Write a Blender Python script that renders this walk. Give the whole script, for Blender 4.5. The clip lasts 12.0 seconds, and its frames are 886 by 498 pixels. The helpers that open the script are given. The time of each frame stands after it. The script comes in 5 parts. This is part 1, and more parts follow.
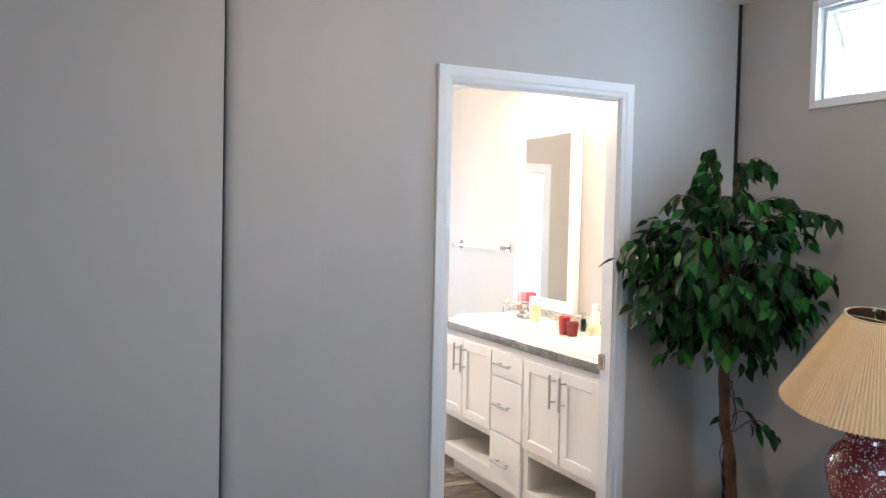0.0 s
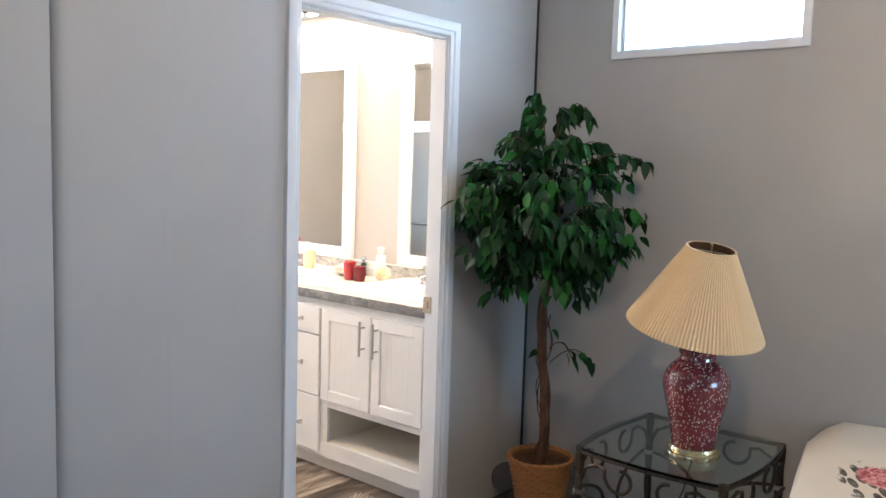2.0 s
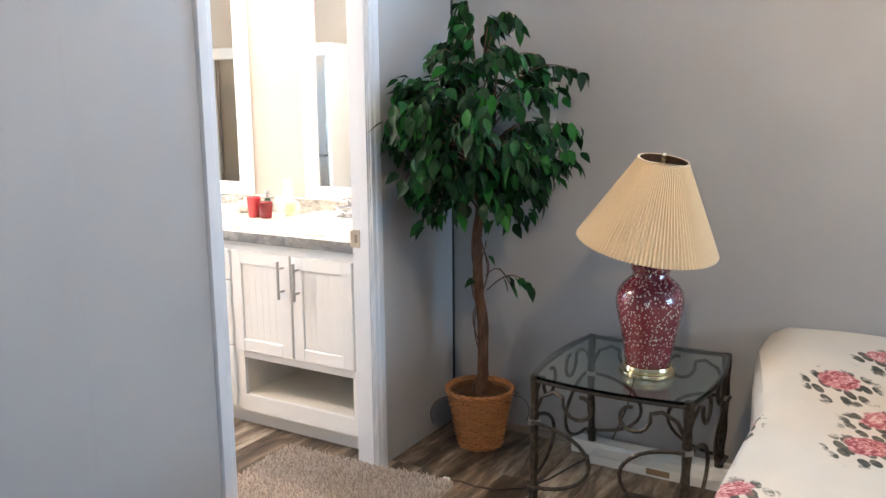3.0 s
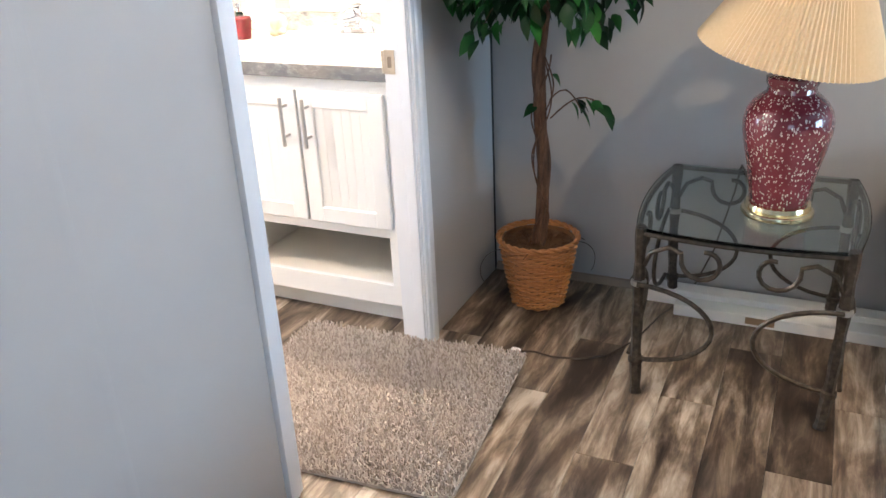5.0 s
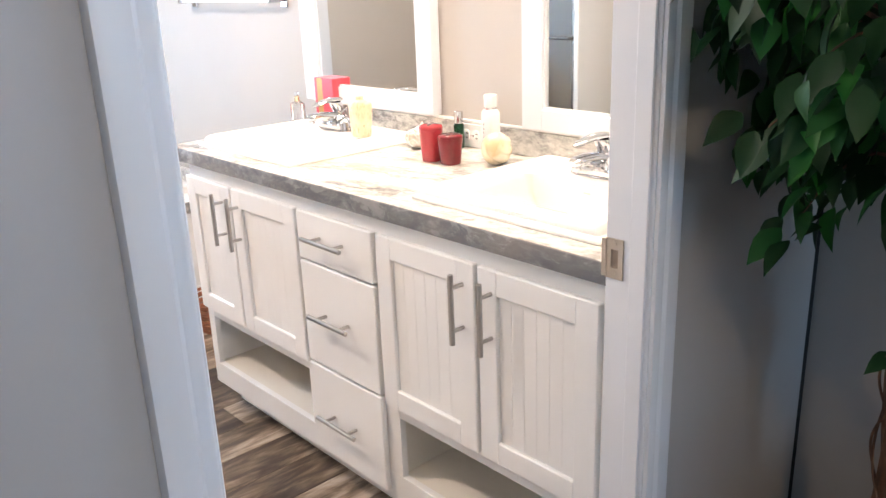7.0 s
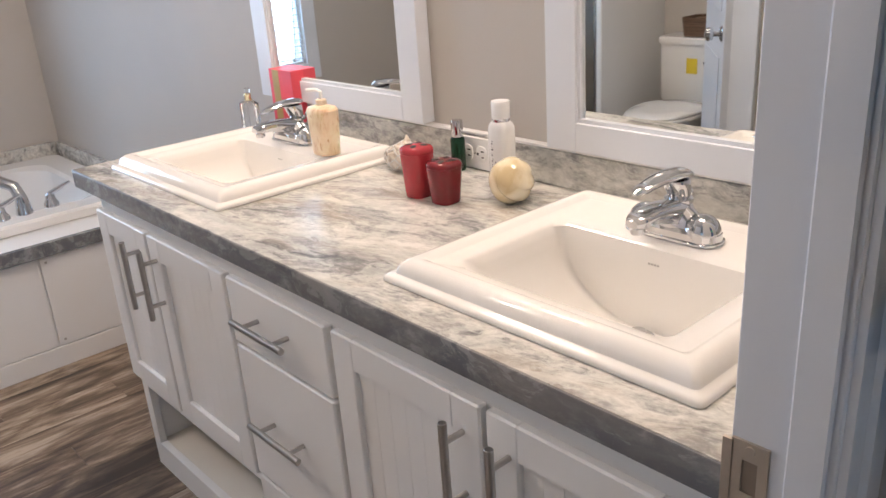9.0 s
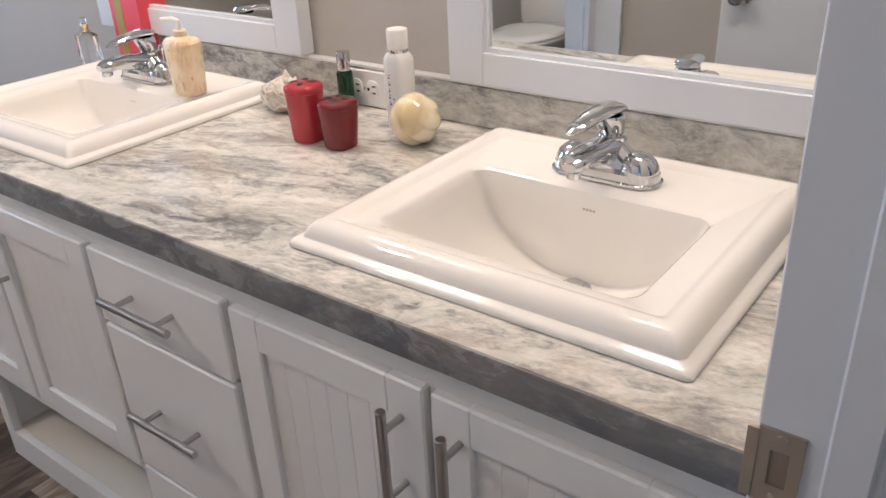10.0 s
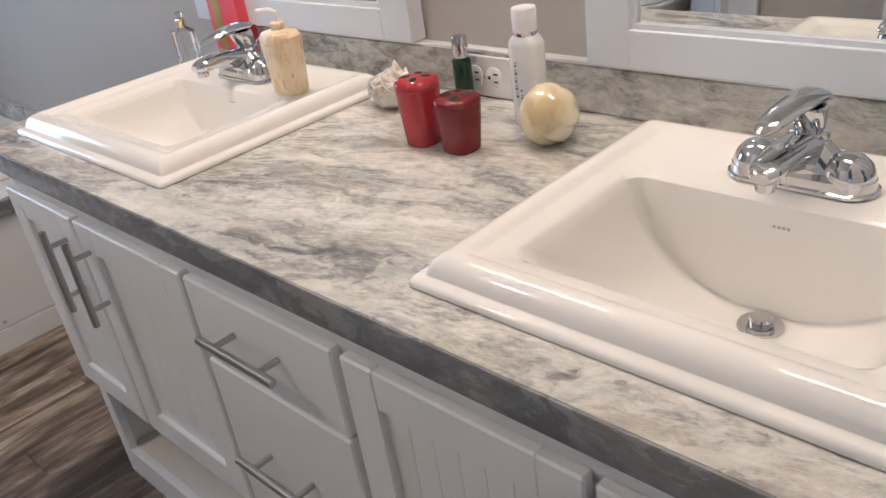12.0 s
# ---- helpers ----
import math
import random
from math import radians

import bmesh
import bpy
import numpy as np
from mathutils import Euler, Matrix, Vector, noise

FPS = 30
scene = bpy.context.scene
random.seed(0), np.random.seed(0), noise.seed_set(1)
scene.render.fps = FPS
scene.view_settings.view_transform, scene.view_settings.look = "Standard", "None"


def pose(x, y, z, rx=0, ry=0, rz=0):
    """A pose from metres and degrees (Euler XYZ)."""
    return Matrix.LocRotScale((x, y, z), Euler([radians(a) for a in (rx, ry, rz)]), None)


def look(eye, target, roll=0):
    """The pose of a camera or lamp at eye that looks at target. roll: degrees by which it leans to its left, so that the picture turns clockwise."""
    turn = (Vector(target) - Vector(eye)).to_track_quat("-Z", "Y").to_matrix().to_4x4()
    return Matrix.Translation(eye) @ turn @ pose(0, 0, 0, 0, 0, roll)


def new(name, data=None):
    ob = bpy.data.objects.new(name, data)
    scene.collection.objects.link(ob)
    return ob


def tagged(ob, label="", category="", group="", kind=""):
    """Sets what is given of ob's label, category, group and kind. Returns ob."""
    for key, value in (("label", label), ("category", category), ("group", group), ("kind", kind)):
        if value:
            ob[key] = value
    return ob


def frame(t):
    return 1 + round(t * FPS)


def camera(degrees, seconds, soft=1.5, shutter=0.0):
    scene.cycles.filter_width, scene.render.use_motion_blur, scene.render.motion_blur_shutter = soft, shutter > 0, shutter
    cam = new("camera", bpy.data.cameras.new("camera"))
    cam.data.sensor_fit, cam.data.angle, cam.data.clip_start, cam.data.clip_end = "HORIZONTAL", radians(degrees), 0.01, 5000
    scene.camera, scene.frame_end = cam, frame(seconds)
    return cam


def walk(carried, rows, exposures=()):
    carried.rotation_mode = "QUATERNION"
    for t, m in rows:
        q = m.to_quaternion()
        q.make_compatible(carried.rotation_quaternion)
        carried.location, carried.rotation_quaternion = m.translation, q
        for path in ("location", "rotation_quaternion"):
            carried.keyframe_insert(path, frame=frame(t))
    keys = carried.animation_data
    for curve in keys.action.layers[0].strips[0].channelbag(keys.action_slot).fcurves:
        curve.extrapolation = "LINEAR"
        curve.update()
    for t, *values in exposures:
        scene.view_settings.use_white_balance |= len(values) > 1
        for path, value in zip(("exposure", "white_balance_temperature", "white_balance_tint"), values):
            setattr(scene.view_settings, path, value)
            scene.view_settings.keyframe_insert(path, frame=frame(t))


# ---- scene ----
cam = camera(56.8, 12.0)
PATH = [
    (0, (0.048, 0.064, 1.493), (0.89, 1.876, 1.418), 1.3),
    (0.5, (-0.116, 0.117, 1.496), (0.822, 1.88, 1.381), 2.4),
    (1, (-0.216, 0.314, 1.473), (0.92, 1.955, 1.342), 0.0),
    (1.5, (-0.314, 0.488, 1.469), (1.021, 1.973, 1.359), 1.4),
    (2, (-0.439, 0.655, 1.465), (1.086, 1.934, 1.275), 1.7),
    (2.5, (-0.474, 0.798, 1.424), (1.184, 1.885, 1.155), 2.7),
    (3, (-0.389, 1.004, 1.426), (1.307, 2.002, 1.069), -0.5),
    (3.5, (-0.327, 1.21, 1.401), (1.335, 2.256, 1.023), 0.1),
    (3.7, (-0.307, 1.215, 1.365), (1.357, 2.255, 0.977), -0.2),
    (5.3, (0.185, 1.773, 1.365), (1.826, 2.543, 0.522), -3.0),
    (5.5, (0.331, 1.799, 1.348), (2.004, 2.57, 0.57), -1.1),
    (6, (0.566, 1.953, 1.351), (2.27, 2.702, 0.619), -1.8),
    (6.5, (0.823, 1.985, 1.361), (2.336, 3.121, 0.713), -2.7),
    (7, (1.023, 2.084, 1.358), (2.294, 3.495, 0.73), -2.2),
    (7.5, (1.231, 2.266, 1.357), (2.556, 3.665, 0.821), -0.8),
    (7.7, (1.261, 2.301, 1.361), (2.61, 3.66, 0.784), -1.9),
    (9.3, (1.551, 2.634, 1.361), (2.759, 4.032, 0.594), -3.9),
    (9.5, (1.56, 2.681, 1.342), (2.848, 3.976, 0.528), -3.3),
    (10, (1.561, 2.733, 1.343), (2.963, 3.832, 0.435), -2.8),
    (10.5, (1.587, 2.752, 1.335), (2.976, 3.882, 0.444), -8.4),
    (11, (1.582, 2.761, 1.321), (2.96, 3.914, 0.442), -8.6),
    (11.5, (1.631, 2.828, 1.321), (2.942, 4.039, 0.417), -6.9),
    (12, (1.696, 2.891, 1.324), (2.897, 4.172, 0.367), -8.5),
]
EXPOSURES = [(0.0, 0.12, 7250, 12), (1.0, 0.14, 7130, 12), (2.5, 0.38, 6880, 10), (3.0, 0.56, 6820, 10), (3.5, 0.60, 6800, 10), (5.3, 1.00, 6750, 10), (6.0, 0.88, 6800, 10), (6.5, 0.50, 6850, 11), (7.0, 0.07, 6850, 13), (7.3, -0.26, 7150, 14), (7.5, -0.46, 7300, 15), (9.5, -1.15, 6400, 13), (12.0, -1.42, 6270, 12)]
walk(cam, [(t, look(eye, target, roll)) for t, eye, target, roll in PATH], EXPOSURES)

# ---- world, lights, exposure ----
world = bpy.data.worlds.new("sky")
scene.world = world
world.use_nodes = True
wn = world.node_tree
sky = wn.nodes.new("ShaderNodeTexSky")
sky.sky_type, sky.sun_disc = "NISHITA", False
sky.sun_elevation, sky.sun_rotation = radians(38), radians(200)
wn.nodes["Background"].inputs["Strength"].default_value = 0.12
wn.links.new(sky.outputs["Color"], wn.nodes["Background"].inputs["Color"])


def area_lamp(name, where, target, size_x, size_y, watts, colour):
    data = bpy.data.lights.new(name, "AREA")
    data.shape, data.size, data.size_y, data.energy, data.color = "RECTANGLE", size_x, size_y, watts, colour
    ob = new(name, data)
    ob.matrix_world = look(where, target)
    return ob


def point_lamp(name, where, radius, watts, colour):
    data = bpy.data.lights.new(name, "POINT")
    data.shadow_soft_size, data.energy, data.color = radius, watts, colour
    ob = new(name, data)
    ob.location = where
    return ob


DAY, SOFT, WARM = (0.42, 0.67, 1.0), (0.40, 0.67, 1.0), (1.0, 0.82, 0.67)
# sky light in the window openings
area_lamp("east_window_light", (2.84, 1.985, 2.16), (1.0, 2.0, 1.2), 0.70, 0.34, 15.0, DAY)
# south and west windows are unseen, assumed for the bluish daylight on the walls
area_lamp("south_unseen_window_light", (1.75, -2.36, 1.30), (1.2, 2.6, 0.2), 1.5, 1.1, 60.0, SOFT)
area_lamp("west_unseen_window_light", (-2.16, 0.95, 1.35), (0.5, 1.3, 0.7), 1.1, 1.0, 4.0, DAY)
area_lamp("bath_window_light", (1.55, 6.64, 1.32), (1.5, 2.0, 0.8), 0.65, 1.2, 40.0, DAY)
# lamps
point_lamp("bedroom_ceiling_bulb", (1.16, 1.02, 2.27), 0.022, 31.0, (1.0, 0.73, 0.48))
point_lamp("bath_ceiling_bulb", (1.10, 4.65, 2.28), 0.06, 88.0, (1.0, 0.87, 0.77))
area_lamp("vanity_bulbs_near", (2.585, 3.221, 2.27), (2.54, 3.221, 1.2), 0.50, 0.07, 22.0, WARM)
area_lamp("vanity_bulbs_far", (2.585, 4.229, 2.27), (2.54, 4.229, 1.2), 0.50, 0.07, 22.0, WARM)


# ---- materials ----
class Mat:
    """A node material under construction."""

    def __init__(self, name, rough=0.5, metal=0.0):
        self.m = bpy.data.materials.new(name)
        self.m.use_nodes = True
        self.t = self.m.node_tree
        self.b = self.t.nodes["Principled BSDF"]
        self.b.inputs["Roughness"].default_value = rough
        self.b.inputs["Metallic"].default_value = metal
        self.co = self.t.nodes.new("ShaderNodeTexCoord").outputs["Object"]

    def n(self, kind, ins=None, operation="", data_type="", blend_type=""):
        node = self.t.nodes.new(kind)
        if operation:
            node.operation = operation
        if data_type:
            node.data_type = data_type
        if blend_type:
            node.blend_type = blend_type
        for k, v in (ins or {}).items():
            if isinstance(v, bpy.types.NodeSocket):
                self.t.links.new(v, node.inputs[k])
            else:
                node.inputs[k].default_value = v
        return node

    def mapped(self, scale=(1, 1, 1), rot=(0, 0, 0), src=None):
        return self.n("ShaderNodeMapping", {"Vector": src or self.co, "Scale": scale, "Rotation": rot}).outputs[0]

    def noise(self, scale, detail=4.0, rough=0.55, vec=None, distort=0.0):
        return self.n("ShaderNodeTexNoise", {"Vector": vec or self.co, "Scale": scale, "Detail": detail, "Roughness": rough, "Distortion": distort}).outputs["Fac"]

    def ramp(self, fac, stops):
        node = self.n("ShaderNodeValToRGB", {"Fac": fac})
        el = node.color_ramp.elements
        while len(el) < len(stops):
            el.new(0.5)
        for e, (p, c) in zip(el, stops):
            e.position, e.color = p, (*c, 1) if len(c) == 3 else c
        return node.outputs["Color"]

    def mix(self, fac, a, b, blend="MIX"):
        node = self.n("ShaderNodeMix", data_type="RGBA", blend_type=blend)
        for i, v in ((0, fac), (6, a), (7, b)):
            if isinstance(v, bpy.types.NodeSocket):
                self.t.links.new(v, node.inputs[i])
            else:
                node.inputs[i].default_value = v if i == 0 else (*v, 1)
        return node.outputs[2]

    def math(self, op, a, b=0.0):
        node = self.n("ShaderNodeMath", operation=op)
        for i, v in ((0, a), (1, b)):
            if isinstance(v, bpy.types.NodeSocket):
                self.t.links.new(v, node.inputs[i])
            else:
                node.inputs[i].default_value = v
        return node.outputs[0]

    def colour(self, v):
        if isinstance(v, bpy.types.NodeSocket):
            self.t.links.new(v, self.b.inputs["Base Color"])
        else:
            self.b.inputs["Base Color"].default_value = (*v, 1)
        return self

    def bump(self, height, strength=0.2, distance=0.002):
        node = self.n("ShaderNodeBump", {"Height": height, "Strength": strength, "Distance": distance})
        self.t.links.new(node.outputs[0], self.b.inputs["Normal"])
        return self

    def set(self, key, v):
        if isinstance(v, bpy.types.NodeSocket):
            self.t.links.new(v, self.b.inputs[key])
        else:
            self.b.inputs[key].default_value = v
        return self


def painted(name, base, rough, grain=90.0, bump=0.12, vary=0.05):
    a = Mat(name, rough)
    big, fine = a.noise(2.2, 3), a.noise(grain, 3)
    dark = tuple(c * (1 - vary) for c in base)
    a.colour(a.mix(a.ramp(big, [(0.35, (0, 0, 0)), (0.65, (1, 1, 1))]), dark, base))
    a.set("Roughness", a.n("ShaderNodeMapRange", {"Value": big, "To Min": rough - 0.06, "To Max": rough + 0.08}).outputs[0])
    return a.bump(fine, bump, 0.001).m


def plain(name, base, rough=0.4, metal=0.0, vary=0.08, scale=14.0, bump=0.05):
    a = Mat(name, rough, metal)
    f = a.noise(scale, 4)
    a.colour(a.mix(f, tuple(c * (1 - vary) for c in base), tuple(min(1, c * (1 + vary)) for c in base)))
    return a.bump(f, bump, 0.001).m


WALL = painted("bedroom_wall_vinyl", (0.42, 0.42, 0.425), 0.50, 140, 0.10)
BATHWALL = painted("bath_wall_paint", (0.52, 0.485, 0.445), 0.55, 140, 0.10)
CEIL = painted("ceiling_texture", (0.78, 0.77, 0.74), 0.8, 40, 0.5)
TRIM = painted("white_trim", (0.73, 0.76, 0.81), 0.32, 60, 0.05, 0.03)
CAB = painted("white_cabinet", (0.81, 0.81, 0.805), 0.36, 50, 0.06, 0.03)
CABIN = painted("cabinet_inside", (0.76, 0.73, 0.67), 0.6, 50, 0.06)
# near black, put in as the shade of gaps, holes and slots
DARK = plain("gap_shade_black", (0.012, 0.012, 0.013), 0.9)
CHROME = plain("chrome", (0.62, 0.63, 0.65), 0.05, 1.0, 0.02)
BRASS = plain("polished_brass", (0.82, 0.73, 0.50), 0.14, 1.0, 0.08)
NICKEL = plain("brushed_nickel", (0.50, 0.48, 0.46), 0.30, 1.0, 0.06, 60)
STRIKE = plain("satin_bronze_plate", (0.52, 0.46, 0.39), 0.36, 1.0, 0.12, 40)
PORCELAIN = plain("white_porcelain", (0.84, 0.82, 0.785), 0.08, 0.0, 0.01)
PORCELAIN.node_tree.nodes["Principled BSDF"].inputs["Coat Weight"].default_value = 0.4
ACRYLIC = plain("white_acrylic", (0.80, 0.80, 0.79), 0.16, 0.0, 0.01)
PLASTIC = plain("white_plastic", (0.80, 0.80, 0.79), 0.3, 0.0, 0.02)


def iron():
    a = Mat("dark_wrought_iron", 0.45, 0.65)
    f = a.noise(60, 5)
    a.colour(a.ramp(f, [(0.3, (0.035, 0.028, 0.022)), (0.6, (0.085, 0.068, 0.052)), (0.8, (0.17, 0.14, 0.11))]))
    return a.bump(f, 0.35, 0.002).m


def glass(name, tint, rough=0.0):
    a = Mat(name, rough)
    a.colour(tint).set("Transmission Weight", 1.0).set("IOR", 1.48)
    return a.m


def mirror():
    a = Mat("mirror_silver", 0.015, 1.0)
    return a.colour((0.86, 0.88, 0.87)).m


def stone(name, dark=0.0):
    """Grey and cream laminate: blotches drawn out along the counter, short brown dashes, fine mottling."""
    a = Mat(name, 0.22)
    turn = a.mapped((1, 1, 1), (0.0, 0.0, -0.22))

    def moved(vec, by):
        return a.n("ShaderNodeVectorMath", {0: vec, 1: by}, operation="ADD").outputs[0]

    wander = a.n("ShaderNodeTexNoise", {"Vector": a.mapped((9.0, 5.0, 9.0), src=turn), "Scale": 1.0, "Detail": 4.0}).outputs["Color"]
    bend = a.n("ShaderNodeVectorMath", {0: wander, 1: (2.4, 1.6, 2.4)}, operation="MULTIPLY").outputs[0]
    v = a.n("ShaderNodeVectorMath", {0: a.mapped((21.0, 4.6, 18.0), src=turn), 1: bend}, operation="ADD").outputs[0]
    blotch = a.noise(0.55, 5, 0.58, v, 0.2)
    fine = a.noise(2.3, 9, 0.76, v, 0.3)
    mottle = a.noise(70, 6, 0.70, a.mapped((1.0, 0.55, 1.0), src=turn))
    f = a.math("ADD", a.math("MULTIPLY", blotch, 0.34), a.math("ADD", a.math("MULTIPLY", fine, 0.42), a.math("MULTIPLY", mottle, 0.24)))
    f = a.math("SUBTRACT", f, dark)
    tone = a.ramp(f, [(0.385, (0.13, 0.134, 0.138)), (0.445, (0.27, 0.27, 0.268)), (0.485, (0.42, 0.415, 0.395)), (0.525, (0.56, 0.55, 0.515)), (0.585, (0.74, 0.725, 0.68))])
    brown = a.noise(0.5, 4, 0.6, moved(v, (7.3, 2.1, 4.4)))
    tone = a.mix(a.ramp(brown, [(0.50, (0, 0, 0)), (0.68, (0.55, 0.55, 0.55))]), tone, (0.38, 0.325, 0.265))
    slate = a.noise(0.6, 4, 0.6, moved(v, (3.1, 9.7, 1.2)))
    tone = a.mix(a.ramp(slate, [(0.53, (0, 0, 0)), (0.70, (0.42, 0.42, 0.42))]), tone, (0.27, 0.30, 0.31))
    pale = a.noise(1.1, 8, 0.70, moved(v, (5.9, 4.3, 8.8)), 0.4)
    tone = a.mix(a.ramp(pale, [(0.525, (0, 0, 0)), (0.565, (0.40, 0.40, 0.40))]), tone, (0.70, 0.71, 0.67))
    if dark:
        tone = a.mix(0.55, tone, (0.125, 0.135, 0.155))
    dashes = a.noise(1.0, 4, 0.62, moved(a.mapped((66.0, 15.0, 66.0), src=turn), bend))
    a.colour(a.mix(a.ramp(dashes, [(0.63, (0, 0, 0)), (0.75, (0.50, 0.50, 0.50))]), tone, (0.155, 0.14, 0.125)))
    return a.bump(fine, 0.04, 0.001).m


def planks():
    """Weathered brown vinyl boards, each of its own tone, with grain along x."""
    a = Mat("weathered_wood_vinyl", 0.42)
    rnd = a.n("ShaderNodeObjectInfo").outputs["Random"]
    isl = a.n("ShaderNodeNewGeometry").outputs["Random Per Island"]
    r = a.math("FRACT", a.math("ADD", rnd, isl))
    off = a.n("ShaderNodeCombineXYZ", {"X": a.math("MULTIPLY", r, 37.0), "Y": a.math("MULTIPLY", r, 53.0)}).outputs[0]
    geo = a.n("ShaderNodeNewGeometry").outputs["Position"]
    p = a.n("ShaderNodeVectorMath", {0: geo, 1: off}, operation="ADD").outputs[0]
    v = a.mapped((2.4, 19.0, 1.0), src=p)
    grain = a.noise(1.3, 8, 0.68, v, 0.9)
    v2 = a.mapped((1.6, 5.5, 1.0), src=p)
    patch = a.noise(1.8, 5, 0.6, v2, 0.7)
    f = a.math("ADD", a.math("MULTIPLY", grain, 0.42), a.math("MULTIPLY", patch, 0.58))
    f = a.math("ADD", f, a.math("MULTIPLY", a.math("SUBTRACT", r, 0.5), 0.11))
    a.colour(a.ramp(f, [(0.38, (0.030, 0.019, 0.013)), (0.45, (0.080, 0.054, 0.037)), (0.51, (0.165, 0.118, 0.083)), (0.565, (0.30, 0.235, 0.175)), (0.635, (0.50, 0.42, 0.34))]))
    a.set("Roughness", a.n("ShaderNodeMapRange", {"Value": grain, "To Min": 0.30, "To Max": 0.55}).outputs[0])
    return a.bump(grain, 0.25, 0.002).m


def leafy():
    a = Mat("silk_ficus_leaf", 0.50)
    a.set("Specular IOR Level", 0.18)
    rnd = a.n("ShaderNodeObjectInfo").outputs["Random"]
    isl = a.n("ShaderNodeNewGeometry").outputs["Random Per Island"]
    r = a.math("FRACT", a.math("ADD", rnd, isl))
    tone = a.ramp(r, [(0.0, (0.005, 0.022, 0.009)), (0.50, (0.007, 0.042, 0.012)), (0.84, (0.010, 0.090, 0.018)), (1.0, (0.024, 0.18, 0.028))])
    f = a.noise(25, 3)
    a.colour(a.mix(a.math("MULTIPLY", f, 0.35), tone, (0.012, 0.04, 0.014)))
    return a.bump(a.noise(60, 2), 0.2, 0.001).m


def bark():
    a = Mat("dried_vine_bark", 0.75)
    f = a.noise(18, 6, 0.65, a.mapped((3, 3, 0.6)))
    a.colour(a.ramp(f, [(0.3, (0.045, 0.022, 0.013)), (0.55, (0.13, 0.066, 0.038)), (0.75, (0.23, 0.13, 0.08))]))
    return a.bump(f, 0.6, 0.004).m


def wicker(name="honey_wicker", base=(0.47, 0.20, 0.072)):
    a = Mat(name, 0.5)
    rnd = a.n("ShaderNodeNewGeometry").outputs["Random Per Island"]
    f = a.noise(45, 4)
    k = a.math("ADD", a.math("MULTIPLY", rnd, 0.6), a.math("MULTIPLY", f, 0.4))
    a.colour(a.ramp(k, [(0.1, tuple(c * 0.6 for c in base)), (0.5, base), (0.9, tuple(min(1, c * 1.4) for c in base))]))
    return a.bump(f, 0.3, 0.002).m


def flecked():
    """Plum red glaze with short, ragged pale flecks."""
    a = Mat("plum_glaze_white_flecks", 0.12)
    jag = a.n("ShaderNodeTexNoise", {"Vector": a.co, "Scale": 60.0, "Detail": 3.0}).outputs["Color"]
    bend = a.n("ShaderNodeVectorMath", {0: jag, 1: (0.012, 0.012, 0.012)}, operation="MULTIPLY").outputs[0]
    v = a.n("ShaderNodeVectorMath", {0: a.mapped((1.0, 1.0, 0.66)), 1: bend}, operation="ADD").outputs[0]
    vor = a.n("ShaderNodeTexVoronoi", {"Vector": v, "Scale": 128.0, "Randomness": 1.0}).outputs["Distance"]
    clump = a.noise(26, 3)
    mask = a.math("MULTIPLY", a.ramp(vor, [(0.22, (1, 1, 1)), (0.36, (0, 0, 0))]), a.ramp(clump, [(0.32, (0, 0, 0)), (0.44, (1, 1, 1))]))
    shade_off = a.ramp(a.noise(9, 3), [(0.3, (0.13, 0.018, 0.028)), (0.7, (0.25, 0.045, 0.06))])
    a.colour(a.mix(mask, shade_off, (0.68, 0.53, 0.49)))
    return a.set("Coat Weight", 0.6).m


def shade_cloth():
    a = Mat("cream_pleated_fabric", 0.75)
    f = a.noise(120, 3)
    a.colour(a.mix(f, (0.62, 0.47, 0.29), (0.72, 0.57, 0.38)))
    return a.set("Sheen Weight", 0.2).bump(f, 0.15, 0.001).m


def shag():
    a = Mat("beige_shag_pile", 0.95)
    isl = a.n("ShaderNodeNewGeometry").outputs["Random Per Island"]
    a.colour(a.ramp(isl, [(0.0, (0.35, 0.29, 0.25)), (0.5, (0.54, 0.465, 0.41)), (1.0, (0.69, 0.62, 0.56))]))
    return a.m


